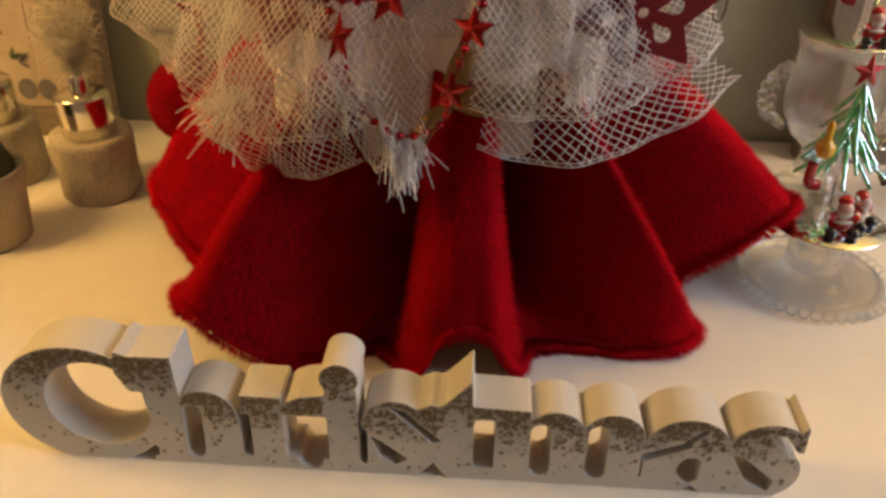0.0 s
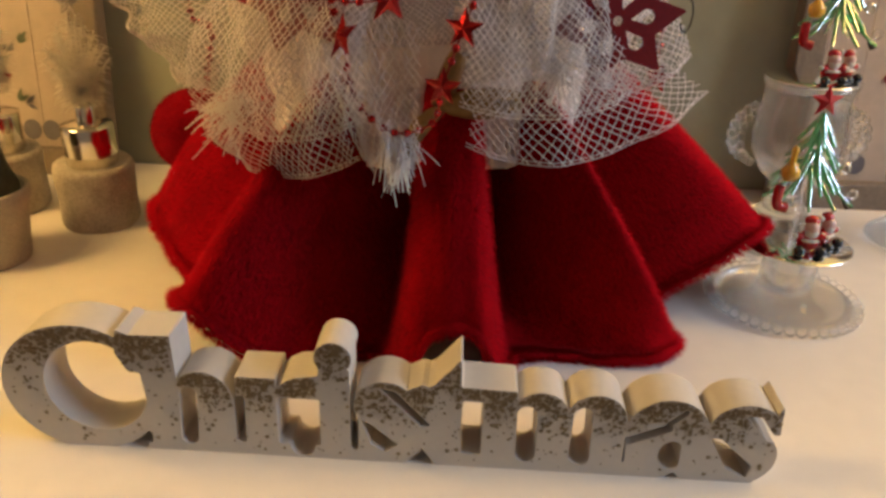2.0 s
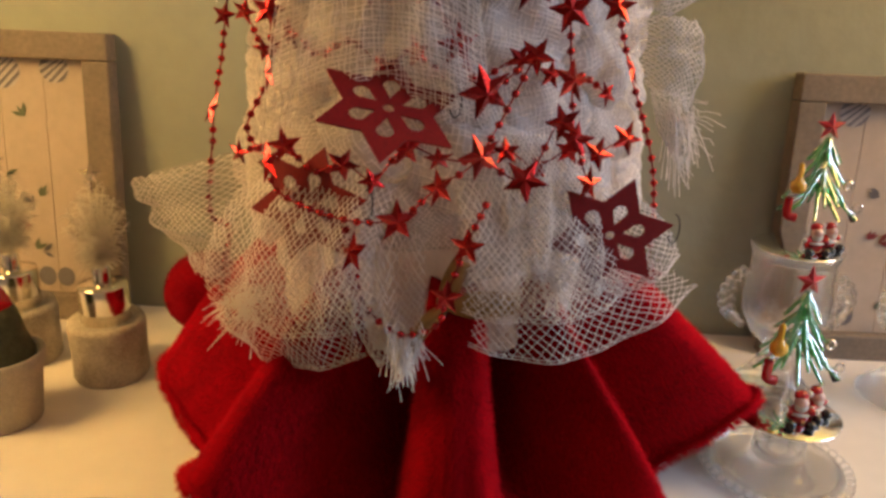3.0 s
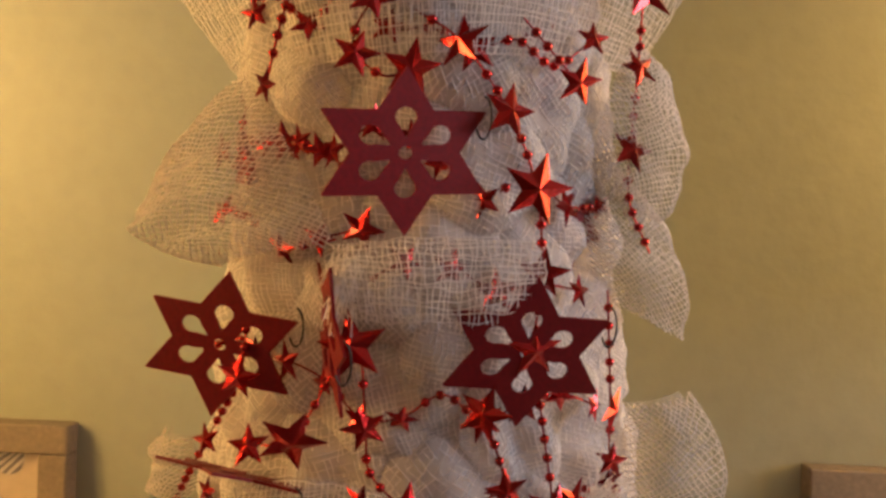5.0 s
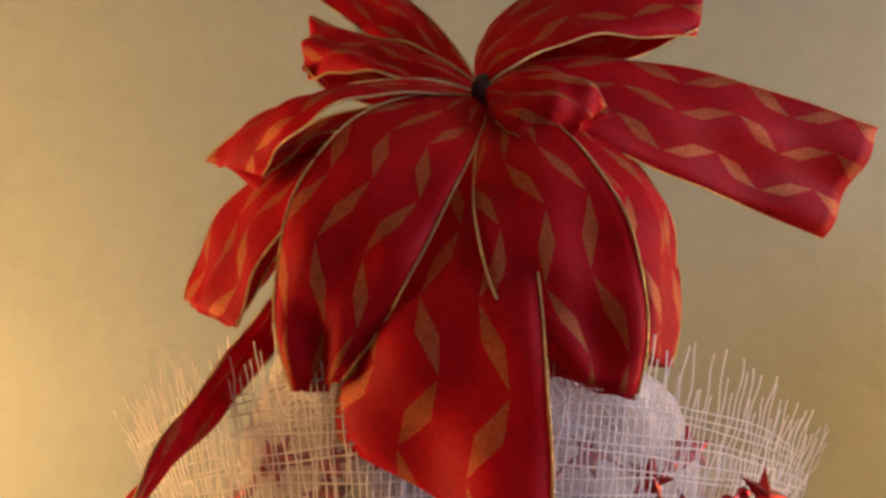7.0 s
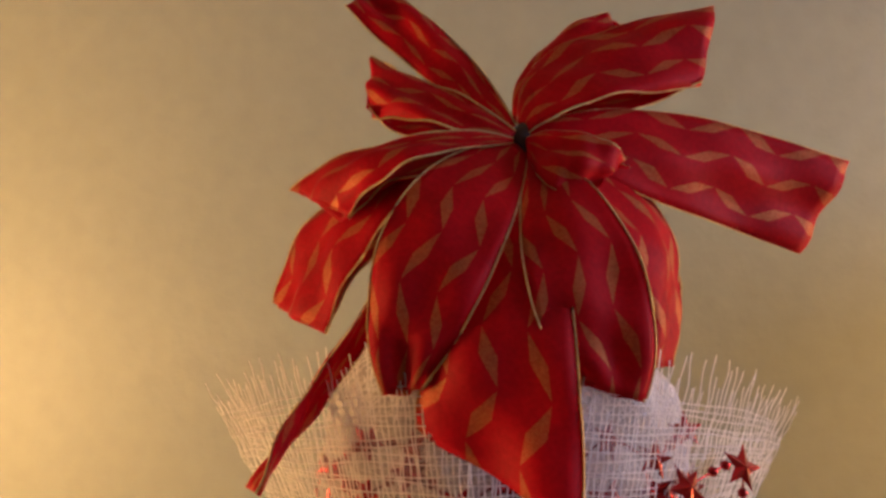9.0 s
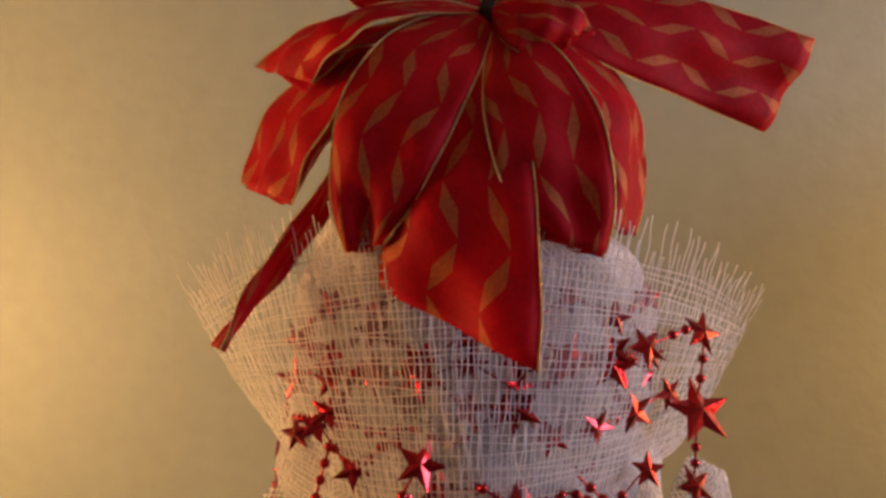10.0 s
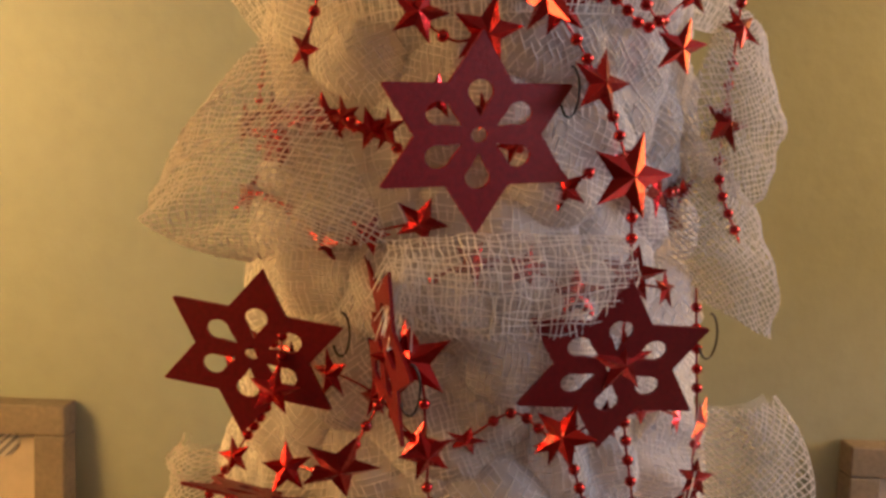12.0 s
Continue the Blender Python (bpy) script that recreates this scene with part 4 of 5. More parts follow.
# each strand: rows of x, z, the star's size in mm (0: the string only bends there) and, where it hangs free, y
STRANDS = [
    [(0.086, 0.593, 10), (0.111, 0.598, 10), (0.112, 0.566, 15), (0.112, 0.535, 10), (0.112, 0.501, 12), (0.113, 0.478, 0), (0.124, 0.455, 0)],
    [(0.020, 0.547, 0), (0.037, 0.536, 12), (0.056, 0.512, 12), (0.068, 0.483, 14), (0.072, 0.450, 12), (0.070, 0.420, 12), (0.075, 0.389, 0), (0.081, 0.353, 12),
     (0.083, 0.318, 12), (0.086, 0.285, 12), (0.089, 0.258, 10)],
    [(0.060, 0.547, 0), (0.083, 0.525, 10)],
    [(0.004, 0.551, 10), (-0.002, 0.540, 0), (-0.002, 0.531, 10), (0.009, 0.523, 0), (0.019, 0.526, 12)],
    [(-0.060, 0.612, 0, 0.19), (-0.072, 0.589, 10, 0.198), (-0.078, 0.556, 0, 0.2), (-0.081, 0.526, 11, 0.2), (-0.084, 0.505, 0, 0.2), (-0.082, 0.480, 0, 0.19)],
    [(-0.020, 0.585, 0), (-0.030, 0.563, 10, 0.086), (-0.034, 0.544, 0), (-0.040, 0.520, 9)],
    [(-0.046, 0.372, 10), (-0.025, 0.380, 15), (-0.001, 0.420, 14), (0.005, 0.389, 11), (0.007, 0.369, 0), (0.022, 0.357, 12), (0.038, 0.352, 0), (0.061, 0.364, 10)],
    [(-0.049, 0.427, 0), (-0.051, 0.401, 10), (-0.071, 0.366, 9), (-0.092, 0.330, 0), (-0.100, 0.305, 9), (-0.104, 0.281, 0), (-0.104, 0.256, 10), (-0.104, 0.234, 0)],
    [(0.051, 0.395, 12), (0.061, 0.364, 11), (0.064, 0.330, 14)],
    [(0.103, 0.440, 0), (0.106, 0.390, 12), (0.108, 0.366, 9), (0.118, 0.330, 0)],
    [(-0.066, 0.311, 10), (-0.066, 0.280, 10), (-0.078, 0.252, 0), (-0.063, 0.238, 12), (-0.060, 0.222, 0), (-0.025, 0.215, 0), (0.004, 0.217, 13), (0.024, 0.236, 11), (0.043, 0.251, 13), (0.067, 0.297, 10)],
    [(0.004, 0.357, 11), (0.017, 0.325, 10), (0.030, 0.301, 12), (0.044, 0.280, 14), (0.067, 0.297, 0)],
    [(0.090, 0.353, 12), (0.107, 0.320, 11), (0.120, 0.288, 11), (0.134, 0.246, 0), (0.143, 0.211, 0), (0.146, 0.171, 11)],
    [(-0.025, 0.215, 0), (-0.018, 0.199, 12), (-0.014, 0.167, 0), (0.005, 0.151, 0), (0.025, 0.156, 0), (0.030, 0.177, 11), (0.039, 0.205, 11), (0.047, 0.227, 0)],
    [(-0.108, 0.234, 0), (-0.110, 0.195, 0), (-0.096, 0.189, 0), (-0.108, 0.150, 0), (-0.112, 0.110, 0)],
    [(0.041, 0.251, 0), (0.065, 0.240, 12), (0.082, 0.267, 10), (0.098, 0.236, 10)],
    [(-0.090, 0.160, 0), (-0.078, 0.145, 10)],
]


def hang(ob_name, data, place, parent, tilt):
    ob = new(ob_name, data)
    ob.parent = parent
    ob.matrix_basis = Matrix.Translation(place) @ Euler(tilt).to_matrix().to_4x4()
    return ob


def build_garland(rows, k, lift=0.012):
    rnd = random.Random(200 + k)
    pts = [Vector((row[0], row[3], row[1])) if len(row) > 3 else body_front(row[0], row[1], (lift if row[1] > 0.27 else lift + 0.014) + 0.003 * (j % 2)) for j, row in enumerate(rows)]
    g = thing("star_garland", pts[0], "shiny red foil star and bead garland draped over the net", "garland", "star garlands")
    line = smooth_line(pts, 14)
    v, f = tubes([[p - pts[0] for p in line]], 0.0005, 4)
    mesh_object("string", v, f, RED_FOIL, g)
    stars = [p for p, row in zip(pts, rows) if row[2]]
    gap = 0.0
    for a, b in zip(line, line[1:]):
        gap += (b - a).length
        if gap > 0.0062:
            gap = 0.0
            if all((b - s).length > 0.009 for s in stars):
                hang("bead", BEAD, b - pts[0], g, (0, 0, 0))
    for p, row in zip(pts, rows):
        z, size = row[1], row[2]
        if size:
            cx, cy = axis(z)
            yaw = math.atan2(p.x - cx, cy - p.y) * 0.6
            near = min(STARS, key=lambda r: abs(r - size))
            hang("star", STARS[near], p - pts[0] + Vector((0, -0.003, 0)), g, (rnd.uniform(-0.5, 0.5), rnd.uniform(-0.5, 0.5), yaw + rnd.uniform(-0.6, 0.6)))


for k, rows in enumerate(STRANDS):
    build_garland(rows, k)
# strands that lie under the net and show through it in places
rnd = random.Random(31)
for k, (zc, slope, x0, x1) in enumerate(((0.605, 0.08, -0.05, 0.09), (0.584, 0.0, -0.05, 0.09), (0.592, -0.06, -0.05, 0.09), (0.578, 0.10, -0.05, 0.09), (0.562, 0.05, -0.05, 0.10), (0.545, -0.12, -0.055, 0.09), (0.505, 0.16, -0.06, 0.02),
                                         (0.488, -0.1, -0.07, 0.0), (0.490, -0.2, 0.03, 0.10), (0.468, 0.1, -0.07, 0.0), (0.447, 0.0, 0.0, 0.09), (0.395, -0.10, -0.08, 0.10),
                                         (0.335, 0.12, -0.08, 0.11), (0.290, -0.08, -0.09, 0.11), (0.245, 0.10, -0.09, 0.12))):
    n = int((x1 - x0) / 0.016)
    rows = [(x0 + (x1 - x0) * i / n, zc + slope * (x0 + (x1 - x0) * i / n - 0.02) + rnd.uniform(-0.009, 0.009), (0, 8, 10, 8)[rnd.randrange(4)]) for i in range(n + 1)]
    build_garland(rows, 50 + k, 0.005 if zc > 0.54 else 0.001)


# ---- flat star ornaments ----
def ornament_field(X, Z):
    """A six-pointed star with six drop-shaped holes and a round one, of radius 1."""
    f = np.full(X.shape, 1e9)
    for up in (1, -1):
        tri = np.maximum(-up * Z - 0.5, np.maximum(up * Z * 0.5 + X * 0.866 - 0.5, up * Z * 0.5 - X * 0.866 - 0.5))
        f = np.minimum(f, tri)
    for k in range(6):
        w = math.pi * k / 3
        ux, uz = math.sin(w), math.cos(w)
        along, side = X * ux + Z * uz, X * uz - Z * ux
        drop = np.hypot(along - 0.42, side) - 0.115
        taper = np.maximum(np.abs(side) - 0.115 * np.clip((along - 0.17) / 0.25, 0, 1), np.maximum(0.17 - along, along - 0.42))
        f = np.maximum(f, -np.minimum(drop, taper))
    return np.maximum(f, -(np.hypot(X, Z) - 0.075))


v, f = cut_plate(ornament_field, (-1.02, -1.02), (1.02, 1.02), 0.030, 0.035)
ORNAMENT = bpy.data.meshes.new("plate")
ORNAMENT.from_pydata([(x * 0.0372, y * 0.0345, z * 0.0315) for x, y, z in v], [], f)
ORNAMENT.materials.append(RED_CARD)


def star_ornament(place, tilt, hook=True, size=1.0, label="flat red glitter six-pointed star ornament hung on the net"):
    o = thing("star_ornament", place, label, "ornament", "star ornaments")
    pl = hang("plate", ORNAMENT, (0, 0, 0), o, tilt)
    pl.scale = (size, size, size)
    if hook:
        r = Euler(tilt).to_matrix()
        tip = r @ Vector((0.0385 * 0.80, 0, 0.0385 * 0.5))
        pts = [tip + Vector((0.003 * math.cos(w), 0.0, -0.006 + 0.008 * math.sin(w))) for w in np.linspace(-2.6, 1.6, 14)]
        hv, hf = tubes([pts], 0.00045, 5)
        mesh_object("hook", hv, hf, DARK_WIRE, o)


star_ornament((0.018, 0.060, 0.495), (radians(4), radians(-2), radians(22)))
star_ornament((-0.060, 0.088, 0.413), (radians(0), radians(7), radians(-6)))
star_ornament((0.067, 0.070, 0.419), (radians(8), radians(4), radians(12)))
star_ornament((-0.012, 0.070, 0.424), (radians(5), radians(28), radians(-68)))
star_ornament((-0.050, 0.084, 0.358), (radians(68), radians(8), radians(-8)))
star_ornament((-0.001, 0.056, 0.272), (radians(-48), radians(10), radians(6)))
star_ornament((0.113, 0.078, 0.207), (radians(2), radians(18), radians(14)))
star_ornament((-0.045, 0.078, 0.216), (radians(-10), radians(14), radians(-25)))
# behind the net
for p, tilt in (((-0.040, 0.092, 0.570), (0.1, 0.5, -0.5)), ((0.012, 0.078, 0.560), (0.2, 0.1, 0.1)), ((0.066, 0.084, 0.572), (0.0, 0.8, 0.4)),
                ((-0.045, 0.108, 0.487), (0.1, 0.2, -0.5)), ((0.060, 0.086, 0.530), (0.1, 0.4, 0.5)), ((0.085, 0.105, 0.470), (0.1, 0.9, 0.7))):
    star_ornament(body_front(p[0], p[2], -0.006), tilt, False, 0.72, label="red glitter star ornament showing through the net")


# ---- gold organza bow at the waist ----
waist_bow = thing("organza_bow", (0.028, 0.084, 0.160), "small gold organza bow tied at the tree's waist", "bow")
for ea, eb in (([(0.028, 0.074, 0.162), (0.045, 0.066, 0.176), (0.070, 0.070, 0.169)], [(0.030, 0.073, 0.157), (0.048, 0.064, 0.152), (0.068, 0.068, 0.160)]),
               ([(0.028, 0.074, 0.160), (0.012, 0.066, 0.158), (0.003, 0.068, 0.130)], [(0.031, 0.073, 0.156), (0.020, 0.064, 0.146), (0.010, 0.066, 0.128)]),
               ([(0.024, 0.074, 0.160), (0.026, 0.068, 0.180), (0.034, 0.072, 0.190)], [(0.034, 0.074, 0.160), (0.038, 0.068, 0.176), (0.042, 0.072, 0.186)])):
    t = np.linspace(0, 1, 16)
    a, b = bezier(ea, t), bezier(eb, t)
    pts = np.concatenate([a + (b - a) * w + np.array([0, -0.004 * math.sin(math.pi * w), 0]) for w in np.linspace(0, 1, 7)]) - np.array((0.028, 0.072, 0.160))
    ob = mesh_object("leaf_loop", pts, [(j * 16 + i, j * 16 + i + 1, (j + 1) * 16 + i + 1, (j + 1) * 16 + i) for j in range(6) for i in range(15)], GOLD_LEAF, waist_bow)
    ob.modifiers.new("thickness", "SOLIDIFY").thickness = 0.0004


# ---- picture frames leaning on the wall ----
def picture_frame(x0, w, h, mirror):
    f = thing("picture_frame", (x0 + w / 2, 0.372, 0.0), "grey washed wooden frame with a printed winter picture", "picture frame", "picture frames")
    f.matrix_world = pose(x0 + w / 2, 0.366, 0.0, -5.0, 0, 0)
    e, d = 0.024, 0.020
    box_part("rail", (-w / 2, 0, 0), (w / 2, d, e), FRAME_WOOD, f, 0.0015)
    box_part("rail", (-w / 2, 0, h - e), (w / 2, d, h), FRAME_WOOD, f, 0.0015)
    box_part("stile", (-w / 2, 0, e + 0.0004), (-w / 2 + e, d, h - e - 0.0004), FRAME_WOOD, f, 0.0015)
    box_part("stile", (w / 2 - e, 0, e + 0.0004), (w / 2, d, h - e - 0.0004), FRAME_WOOD, f, 0.0015)
    n = 4
    step = (w - 2 * e) / n
    for i in range(n):
        box_part("plank", (-w / 2 + e + i * step + 0.0003, 0.012, e + 0.0005), (-w / 2 + e + (i + 1) * step - 0.0003, 0.0135, h - e - 0.0005), PICTURE, f, 0.0, "pale printed plank")
    rnd = random.Random(int(mirror) + 3)

    def disc(name, cx, cz, rx, rz, mat, y=0.0112):
        vs = [(cx + rx * math.sin(k * 0.2618), y, max(e + 0.0008, min(h - e - 0.0008, cz + rz * math.cos(k * 0.2618)))) for k in range(24)]
        return mesh_object(name, vs, [tuple(range(24))], mat, f, False)
    side = -1 if mirror else 1
    # striped baubles hanging from the top edge
    for k, (bx, r) in enumerate(((0.052, 0.0135), (0.005, 0.016), (-0.045, 0.013))):
        cz = h - e - 0.008 - 0.004 * (k % 2)
        disc("printed_bauble", side * bx, cz, r, r, PRINT_PALE)
        for q in range(-2, 3):
            vs = []
            for u in (-1, 1):
                for o in (-0.0014, 0.0014):
                    c = q * 0.0058 + o
                    hl = math.sqrt(max(0.0, (r * 0.98) ** 2 - c * c))
                    px, pz = side * bx + 0.7071 * (u * hl) - 0.7071 * c, cz + 0.7071 * (u * hl) + 0.7071 * c
                    vs.append((px, 0.0108, min(h - e - 0.0009, pz)))
            mesh_object("printed_stripe", vs, [(0, 1, 3, 2)], PRINT_GREY, f, False)
    # printed sprigs and berries
    for k in range(16):
        cx, cz = side * rnd.uniform(-0.06, 0.035), rnd.uniform(0.04, h - 0.075)
        mat = (PRINT_GREEN, PRINT_GREEN, PRINT_GREY, PRINT_RED)[k % 4]
        pts = []
        w0 = rnd.uniform(0, 3.1)
        for q in range(5):
            a = w0 + rnd.uniform(-0.8, 0.8)
            L = rnd.uniform(0.006, 0.014)
            ux, uz = math.cos(a) * L, math.sin(a) * L
            b = len(pts)
            pts += [(cx, 0.0110, cz), (cx + ux * 0.5 - uz * 0.16, 0.0110, cz + uz * 0.5 + ux * 0.16), (cx + ux, 0.0110, cz + uz), (cx + ux * 0.5 + uz * 0.16, 0.0110, cz + uz * 0.5 - ux * 0.16)]
        mesh_object("printed_sprig", pts, [(4 * q, 4 * q + 1, 4 * q + 2, 4 * q + 3) for q in range(5)], mat, f, False)
    for bx in (0.048, 0.030):
        disc("printed_cone", side * bx, e + 0.016, 0.0085, 0.0095, PRINT_GREY)
    return f


picture_frame(-0.494, 0.212, 0.268, False)
picture_frame(0.324, 0.212, 0.261, True)


# ---- feather trees in birch pots ----
def feather_tree(x, y, turn):
    f = thing("feather_tree", (x, y, 0), "white feather tree in a silver cup on a birch log slice", "decoration", "feather trees", turn)
    v, fc = lathe([(0.0005, 0.0), (0.029, 0.0), (0.0305, 0.003), (0.0300, 0.02), (0.0305, 0.034), (0.0312, 0.046), (0.0300, 0.0505), (0.024, 0.0495), (0.0005, 0.0490)], 48, 0.016, 5)
    mesh_object("log", v, fc, BIRCH, f, True, "birch log slice with pale bark")
    v, fc = lathe([(0.0192, 0.0500), (0.0195, 0.0505), (0.0197, 0.0800), (0.0192, 0.0815), (0.0080, 0.0822), (0.0005, 0.0823)], 48)
    mesh_object("cup", v, fc, SILVER, f, True, "polished silver metal cup")
    v, fc = lathe([(0.0068, 0.0823), (0.0068, 0.0960), (0.0060, 0.0970), (0.0005, 0.0972)], 24)
    mesh_object("socket", v, fc, SILVER, f, True, "silver metal socket")
    rnd = np.random.RandomState(int(turn) + 1)
    lines, quills = [], []
    for k in range(24):
        a = k * 2.399
        lean = 0.06 + 0.55 * (k / 24)
        t = np.linspace(0, 1, 9)
        L = 0.074 - 0.030 * (k / 24)
        q = np.stack([np.cos(a) * lean * L * t ** 1.4, np.sin(a) * lean * L * t ** 1.4, 0.092 + L * t * (1 - 0.25 * lean * t)], 1)
        quills.append(q)
        for m in range(46):
            s = 0.10 + 0.88 * m / 46
            o = np.array([np.interp(s, t, q[:, c]) for c in range(3)])
            side = 1 if m % 2 else -1
            out = np.array([-np.sin(a) * side + 0.35 * np.cos(a) + rnd.normal(0, .3), np.cos(a) * side + 0.35 * np.sin(a) + rnd.normal(0, .3), 0.75 + rnd.normal(0, .2)])
            out /= np.linalg.norm(out)
            n = 0.023 * (1.05 - 0.6 * s) * rnd.uniform(0.6, 1.1)
            w = np.linspace(0, 1, 5)[:, None]
            lines.append(o + out * w * n + np.array([0, 0, -0.55]) * (w ** 2) * n)
    v, fc = tubes(lines, 0.00042, 3, 0.3)
    tagged(mesh_object("feather", v, fc, FEATHER, f, True, "white downy feathers"), kind="stuff")
    v, fc = tubes(quills, 0.0005, 5, 0.4)
    mesh_object("quill", v, fc, FEATHER, f)
    pts = star_points(0.0095, 0.004)
    V = [(0, -0.003, 0.172), (0, 0.003, 0.172)] + [(px, 0, 0.172 + pz) for px, pz in pts]
    mesh_object("top_star", V, [(0, 2 + (k + 1) % 10, 2 + k) for k in range(10)] + [(1, 2 + k, 2 + (k + 1) % 10) for k in range(10)], GLASS, f, False, "clear glass star")
    v, fc = tubes([[(0, 0, 0.155), (0, 0, 0.166)]], 0.0006, 5)
    mesh_object("star_wire", v, fc, SILVER, f)


feather_tree(-0.2525, 0.272, 0)
feather_tree(-0.338, 0.292, 70)

pot = thing("stone_pot", (-0.300, 0.195, 0), "grey stoneware pot holding a mossy cone with a red tip", "pot")
v, f = lathe([(0.0005, 0.0), (0.0245, 0.0), (0.0255, 0.002), (0.0300, 0.044), (0.0325, 0.047), (0.0328, 0.055), (0.0305, 0.0565), (0.0285, 0.054), (0.0275, 0.046), (0.0005, 0.045)], 48, 0.006, 2)
mesh_object("body", v, f, STONE_POT, pot)
v, f = lathe([(0.027, 0.0455), (0.027, 0.058), (0.023, 0.070), (0.020, 0.084), (0.016, 0.092), (0.0005, 0.100)], 40, 0.05, 9)
mesh_object("moss", v, f, MOSS, pot, True, "dark green moss cone")
v, f = lathe([(0.0155, 0.093), (0.015, 0.097), (0.009, 0.108), (0.0005, 0.113)], 30, 0.03, 4)
mesh_object("tip", v, f, RED_GLOSS, pot, True, "red felt tip")


# ---- glassware and glass trees ----
def bead_mesh(r):
    b = bmesh.new()
    bmesh.ops.create_icosphere(b, subdivisions=2, radius=r)
    me = bpy.data.meshes.new("bead")
    b.to_mesh(me)
    b.free()
    me.materials.append(GLASS)
    me.shade_smooth()
    return me


GLASS_BEAD = bead_mesh(0.0040)
SMALL_GLASS_BEAD = bead_mesh(0.0034)


def glass_dish(x, y):
    d = thing("candle_dish", (x, y, 0), "clear glass candle dish with a beaded rim", "glassware", "clear glassware")
    v, f = lathe([(0.0005, 0.0008), (0.040, 0.0008), (0.0465, 0.0035), (0.0465, 0.0060), (0.039, 0.0040), (0.022, 0.0045), (0.0190, 0.009), (0.0180, 0.024), (0.0190, 0.040),
                  (0.0205, 0.0465), (0.0185, 0.0468), (0.0165, 0.040), (0.0155, 0.024), (0.0150, 0.012), (0.0005, 0.011)], 56)
    mesh_object("bowl", v, f, GLASS, d)
    for k in range(42):
        w = 2 * math.pi * k / 42
        hang("bead", GLASS_BEAD, (0.0500 * math.cos(w), 0.0500 * math.sin(w), 0.0045), d, (0, 0, 0))
    return d


def glass_goblet(x, y, turn):
    g = thing("glass_goblet", (x, y, 0), "clear glass goblet with two beaded handles", "glassware", "clear glassware", turn)
    v, f = lathe([(0.0005, 0.001), (0.036, 0.001), (0.042, 0.003), (0.041, 0.006), (0.028, 0.018), (0.016, 0.034), (0.011, 0.044), (0.013, 0.052), (0.024, 0.062), (0.0325, 0.078),
                  (0.0345, 0.094), (0.032, 0.112), (0.0315, 0.126), (0.0345, 0.1355), (0.0330, 0.1360), (0.0295, 0.126), (0.0300, 0.112), (0.0322, 0.094), (0.0303, 0.080),
                  (0.022, 0.066), (0.0005, 0.060)], 56)
    mesh_object("bowl", v, f, GLASS, g)
    for side in (-1, 1):
        for row in range(3):
            for k in range(9):
                w = radians(-80 + 160 * k / 8)
                rr = 0.013 + 0.0055 * (row == 1)
                hang("bead", GLASS_BEAD if row == 1 else SMALL_GLASS_BEAD, (side * (0.0335 + rr * math.cos(w)), (row - 1) * 0.0065, 0.092 + 0.021 * math.sin(w)), g, (0, 0, 0))
    return g


def mirror_disc(x, y, z, r):
    v, f = lathe([(0.0005, 0.0), (r - 0.0006, 0.0), (r, 0.0005), (r, 0.0010), (r - 0.0006, 0.0014), (0.0005, 0.0014)], 56)
    ob = mesh_object("mirror_disc", v, f, MIRROR)
    ob.location = (x, y, z)
    return tagged(ob, "round mirror disc lying on clear glass under a tree", "mirror", "mirror discs")


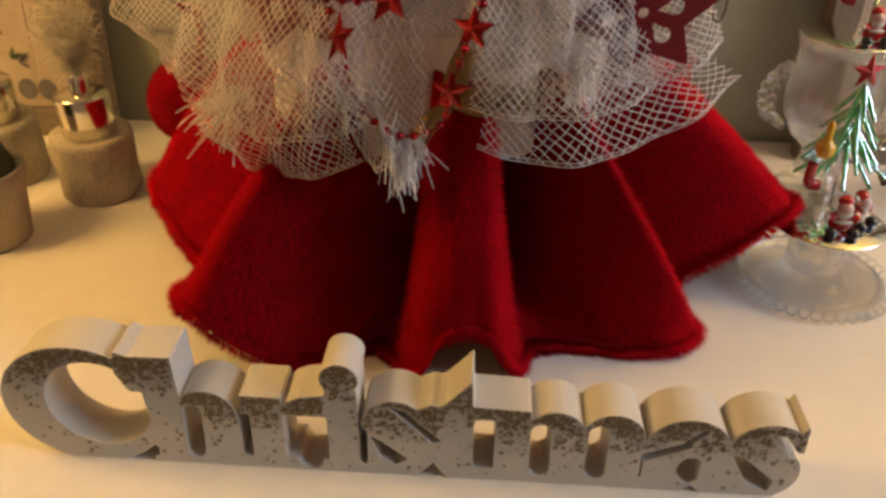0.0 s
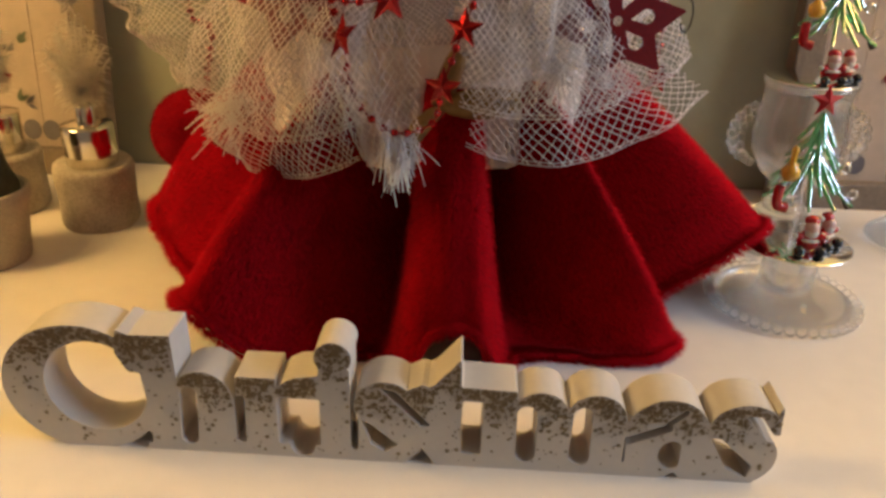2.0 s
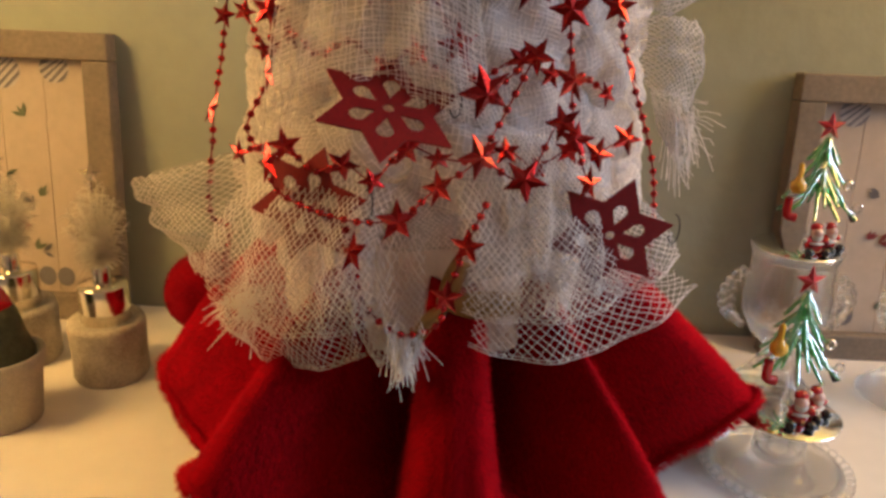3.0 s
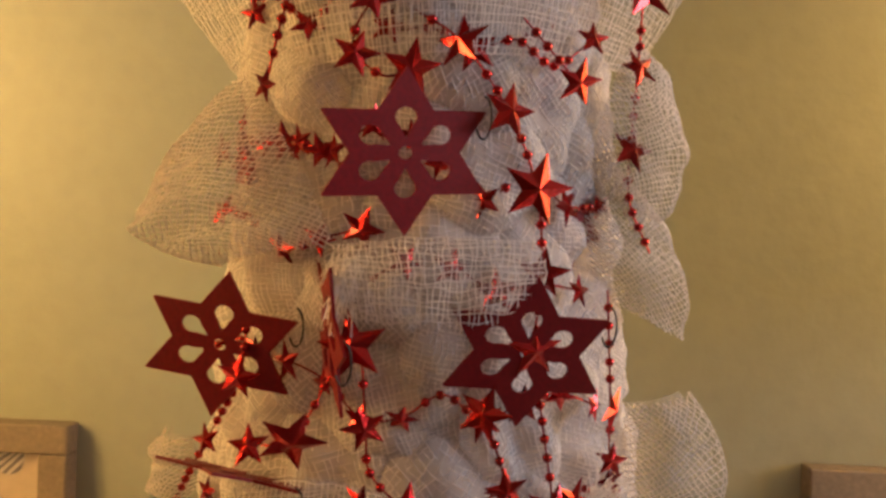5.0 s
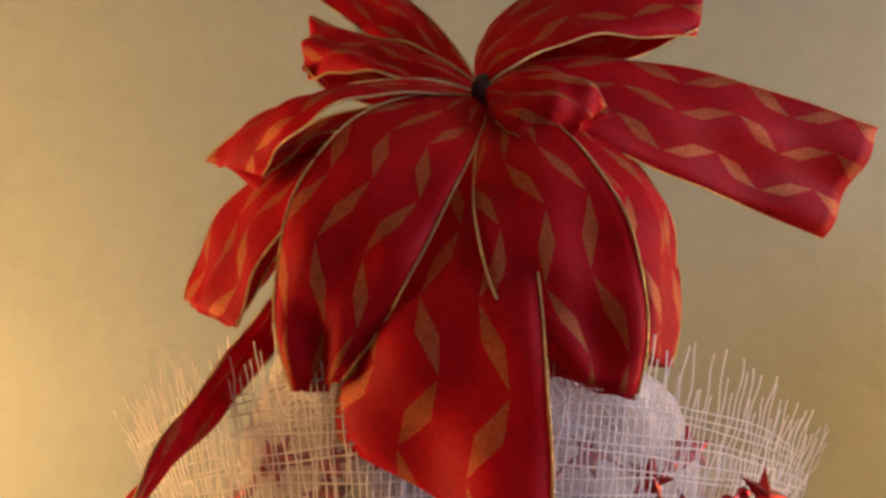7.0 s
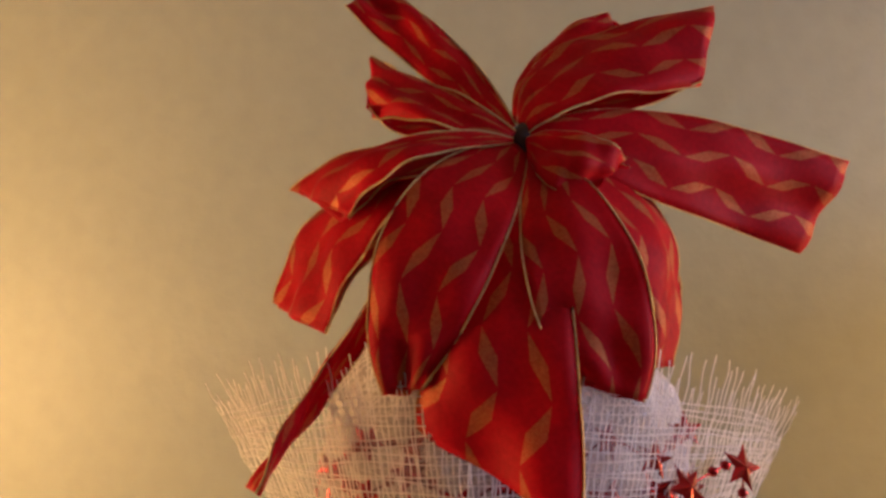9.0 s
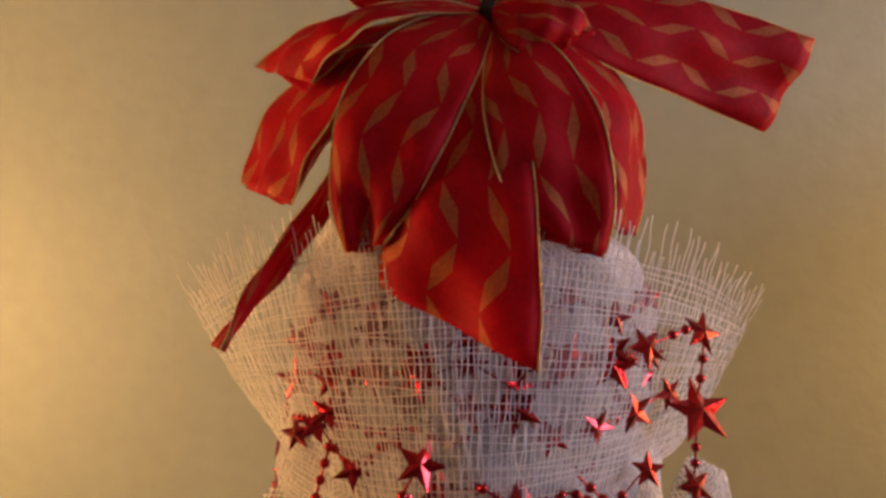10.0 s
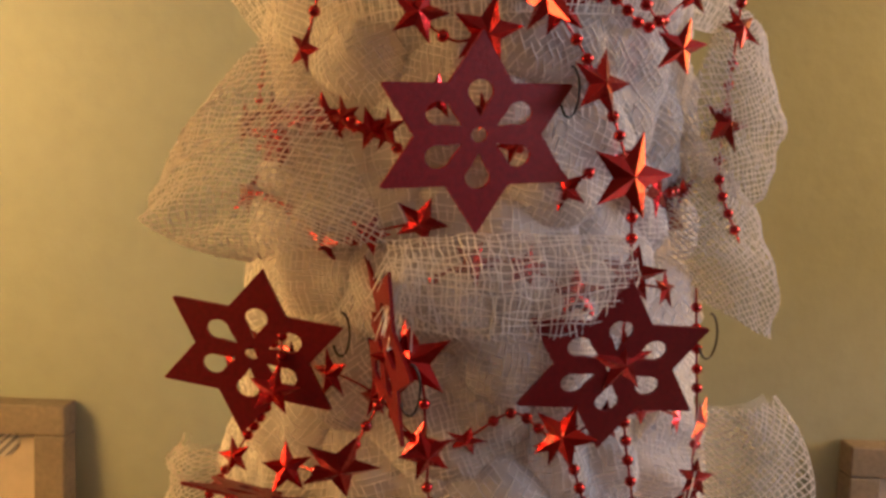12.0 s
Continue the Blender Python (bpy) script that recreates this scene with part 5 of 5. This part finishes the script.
def glass_tree(x, y, z, turn):
    g = thing("glass_tree", (x, y, z), "small green glass christmas tree with a red star and hanging charms", "ornament", "glass trees", turn)
    v, f = lathe([(0.0005, 0.0), (0.0032, 0.0), (0.0026, 0.004), (0.0022, 0.040), (0.0026, 0.080), (0.0005, 0.084)], 16)
    mesh_object("stem", v, f, GLASS, g, True, "clear glass stem")
    rnd = random.Random(5)
    for tier, (z0, reach, drop, n) in enumerate(((0.082, 0.013, 0.016, 7), (0.070, 0.019, 0.019, 8), (0.057, 0.024, 0.021, 9), (0.046, 0.029, 0.020, 9))):
        for k in range(n):
            a = 2 * math.pi * k / n + tier * 0.5 + rnd.uniform(-0.15, 0.15)
            q = reach * rnd.uniform(0.85, 1.1)
            pts = smooth_line([(0, 0, z0 + 0.003), (q * 0.45 * math.cos(a), q * 0.45 * math.sin(a), z0 - drop * 0.35), (q * 0.85 * math.cos(a), q * 0.85 * math.sin(a), z0 - drop * 0.85),
                               (q * math.cos(a), q * math.sin(a), z0 - drop)], 5)
            v, f = tubes([pts], 0.0019, 7, 0.55)
            mesh_object("branch", v, f, GREEN_GLASS, g)
    pts = star_points(0.0115, 0.0050)
    V = [(0, -0.0035, 0.094), (0, 0.0035, 0.094)] + [(px, 0, 0.094 + pz) for px, pz in pts]
    mesh_object("top_star", V, [(0, 2 + (k + 1) % 10, 2 + k) for k in range(10)] + [(1, 2 + k, 2 + (k + 1) % 10) for k in range(10)], RED_GLOSS, g, False, "glossy red star")
    # yellow charm, red stocking, small rings
    v, f = lathe([(0.0005, 0.0), (0.004, 0.0008), (0.0060, 0.004), (0.0056, 0.008), (0.003, 0.011), (0.0018, 0.014), (0.0022, 0.022), (0.0005, 0.024)], 20)
    ob = mesh_object("charm", v, f, YELLOW_GLOSS, g, True, "glossy yellow charm")
    ob.location = (-0.021, -0.012, 0.044)
    v, f = tubes([smooth_line([(-0.026, -0.012, 0.040), (-0.026, -0.012, 0.030), (-0.0245, -0.012, 0.026), (-0.019, -0.012, 0.0245)], 6)], 0.0032, 10, 1.15)
    mesh_object("stocking", v, f, RED_GLOSS, g, True, "glossy red stocking charm")
    for cx, cz, mat in ((0.026, 0.034, GLASS), (0.016, 0.052, SILVER), (-0.024, 0.044, GLASS)):
        pts = [(cx + 0.0032 * math.cos(w), -0.013, cz + 0.0032 * math.sin(w)) for w in np.linspace(0, 6.2832, 14)]
        v, f = tubes([pts], 0.0011, 6)
        mesh_object("ring", v, f, mat, g)
    v, f = tubes([[(0.024, -0.010, 0.029), (0.0265, -0.012, 0.0235)]], 0.0030, 8, 0.9)
    mesh_object("bell", v, f, BLACK_GLOSS, g, True, "glossy black charm")
    return g


def figurine(x, y, z, turn, s):
    """A seated glazed doll in red, as one plain mesh."""
    bm = bmesh.new()
    slots = [RED_GLOSS, SIGN_WHITE, BLACK_GLOSS, FIGURE]

    def lump(c, r, slot, stretch=(1, 1, 1)):
        made = bmesh.ops.create_icosphere(bm, subdivisions=2, radius=r * s, matrix=Matrix.Translation(Vector(c) * s) @ Matrix.Diagonal((*stretch, 1)))["verts"]
        for fc in {q for v in made for q in v.link_faces}:
            fc.material_index = slot
    lump((0, 0, 0.008), 0.0075, 0, (1, 0.8, 1.05))
    lump((0, -0.002, 0.010), 0.0066, 1, (1.08, 0.85, 0.22))
    lump((0, -0.002, 0.018), 0.0050, 3)
    lump((0, -0.0035, 0.0155), 0.0046, 1, (1.0, 0.7, 1.0))
    lump((0, 0, 0.0225), 0.0044, 0, (1.15, 1, 0.8))
    lump((0.005, 0, 0.024), 0.0022, 1)
    for k in (-1, 1):
        lump((k * 0.0075, -0.003, 0.012), 0.0032, 0, (1.2, 1, 0.8))
        lump((k * 0.0100, -0.004, 0.0125), 0.0020, 1)
        lump((k * 0.0068, -0.008, 0.0035), 0.0040, 2, (1, 1.1, 1))
    ob = part("figurine", bm, slots[0], None)
    for mt in slots[1:]:
        ob.data.materials.append(mt)
    ob.matrix_world = pose(x, y, z, 0, 0, turn)
    return tagged(ob, "small glazed seated figurine in red with black boots", "figurine", "figurines")


glass_dish(0.272, 0.184)
mirror_disc(0.271, 0.182, 0.0470, 0.0370)
glass_tree(0.276, 0.196, 0.0485, 8)
figurine(0.272, 0.166, 0.0485, -4, 1.0)
figurine(0.286, 0.176, 0.0485, 40, 0.95)
glass_goblet(0.302, 0.286, 0)
mirror_disc(0.303, 0.286, 0.1362, 0.0345)
glass_tree(0.312, 0.292, 0.1377, 0)
figurine(0.306, 0.268, 0.1377, 5, 0.95)
figurine(0.320, 0.276, 0.1377, 35, 0.9)
glass_goblet(0.425, 0.296, 20)
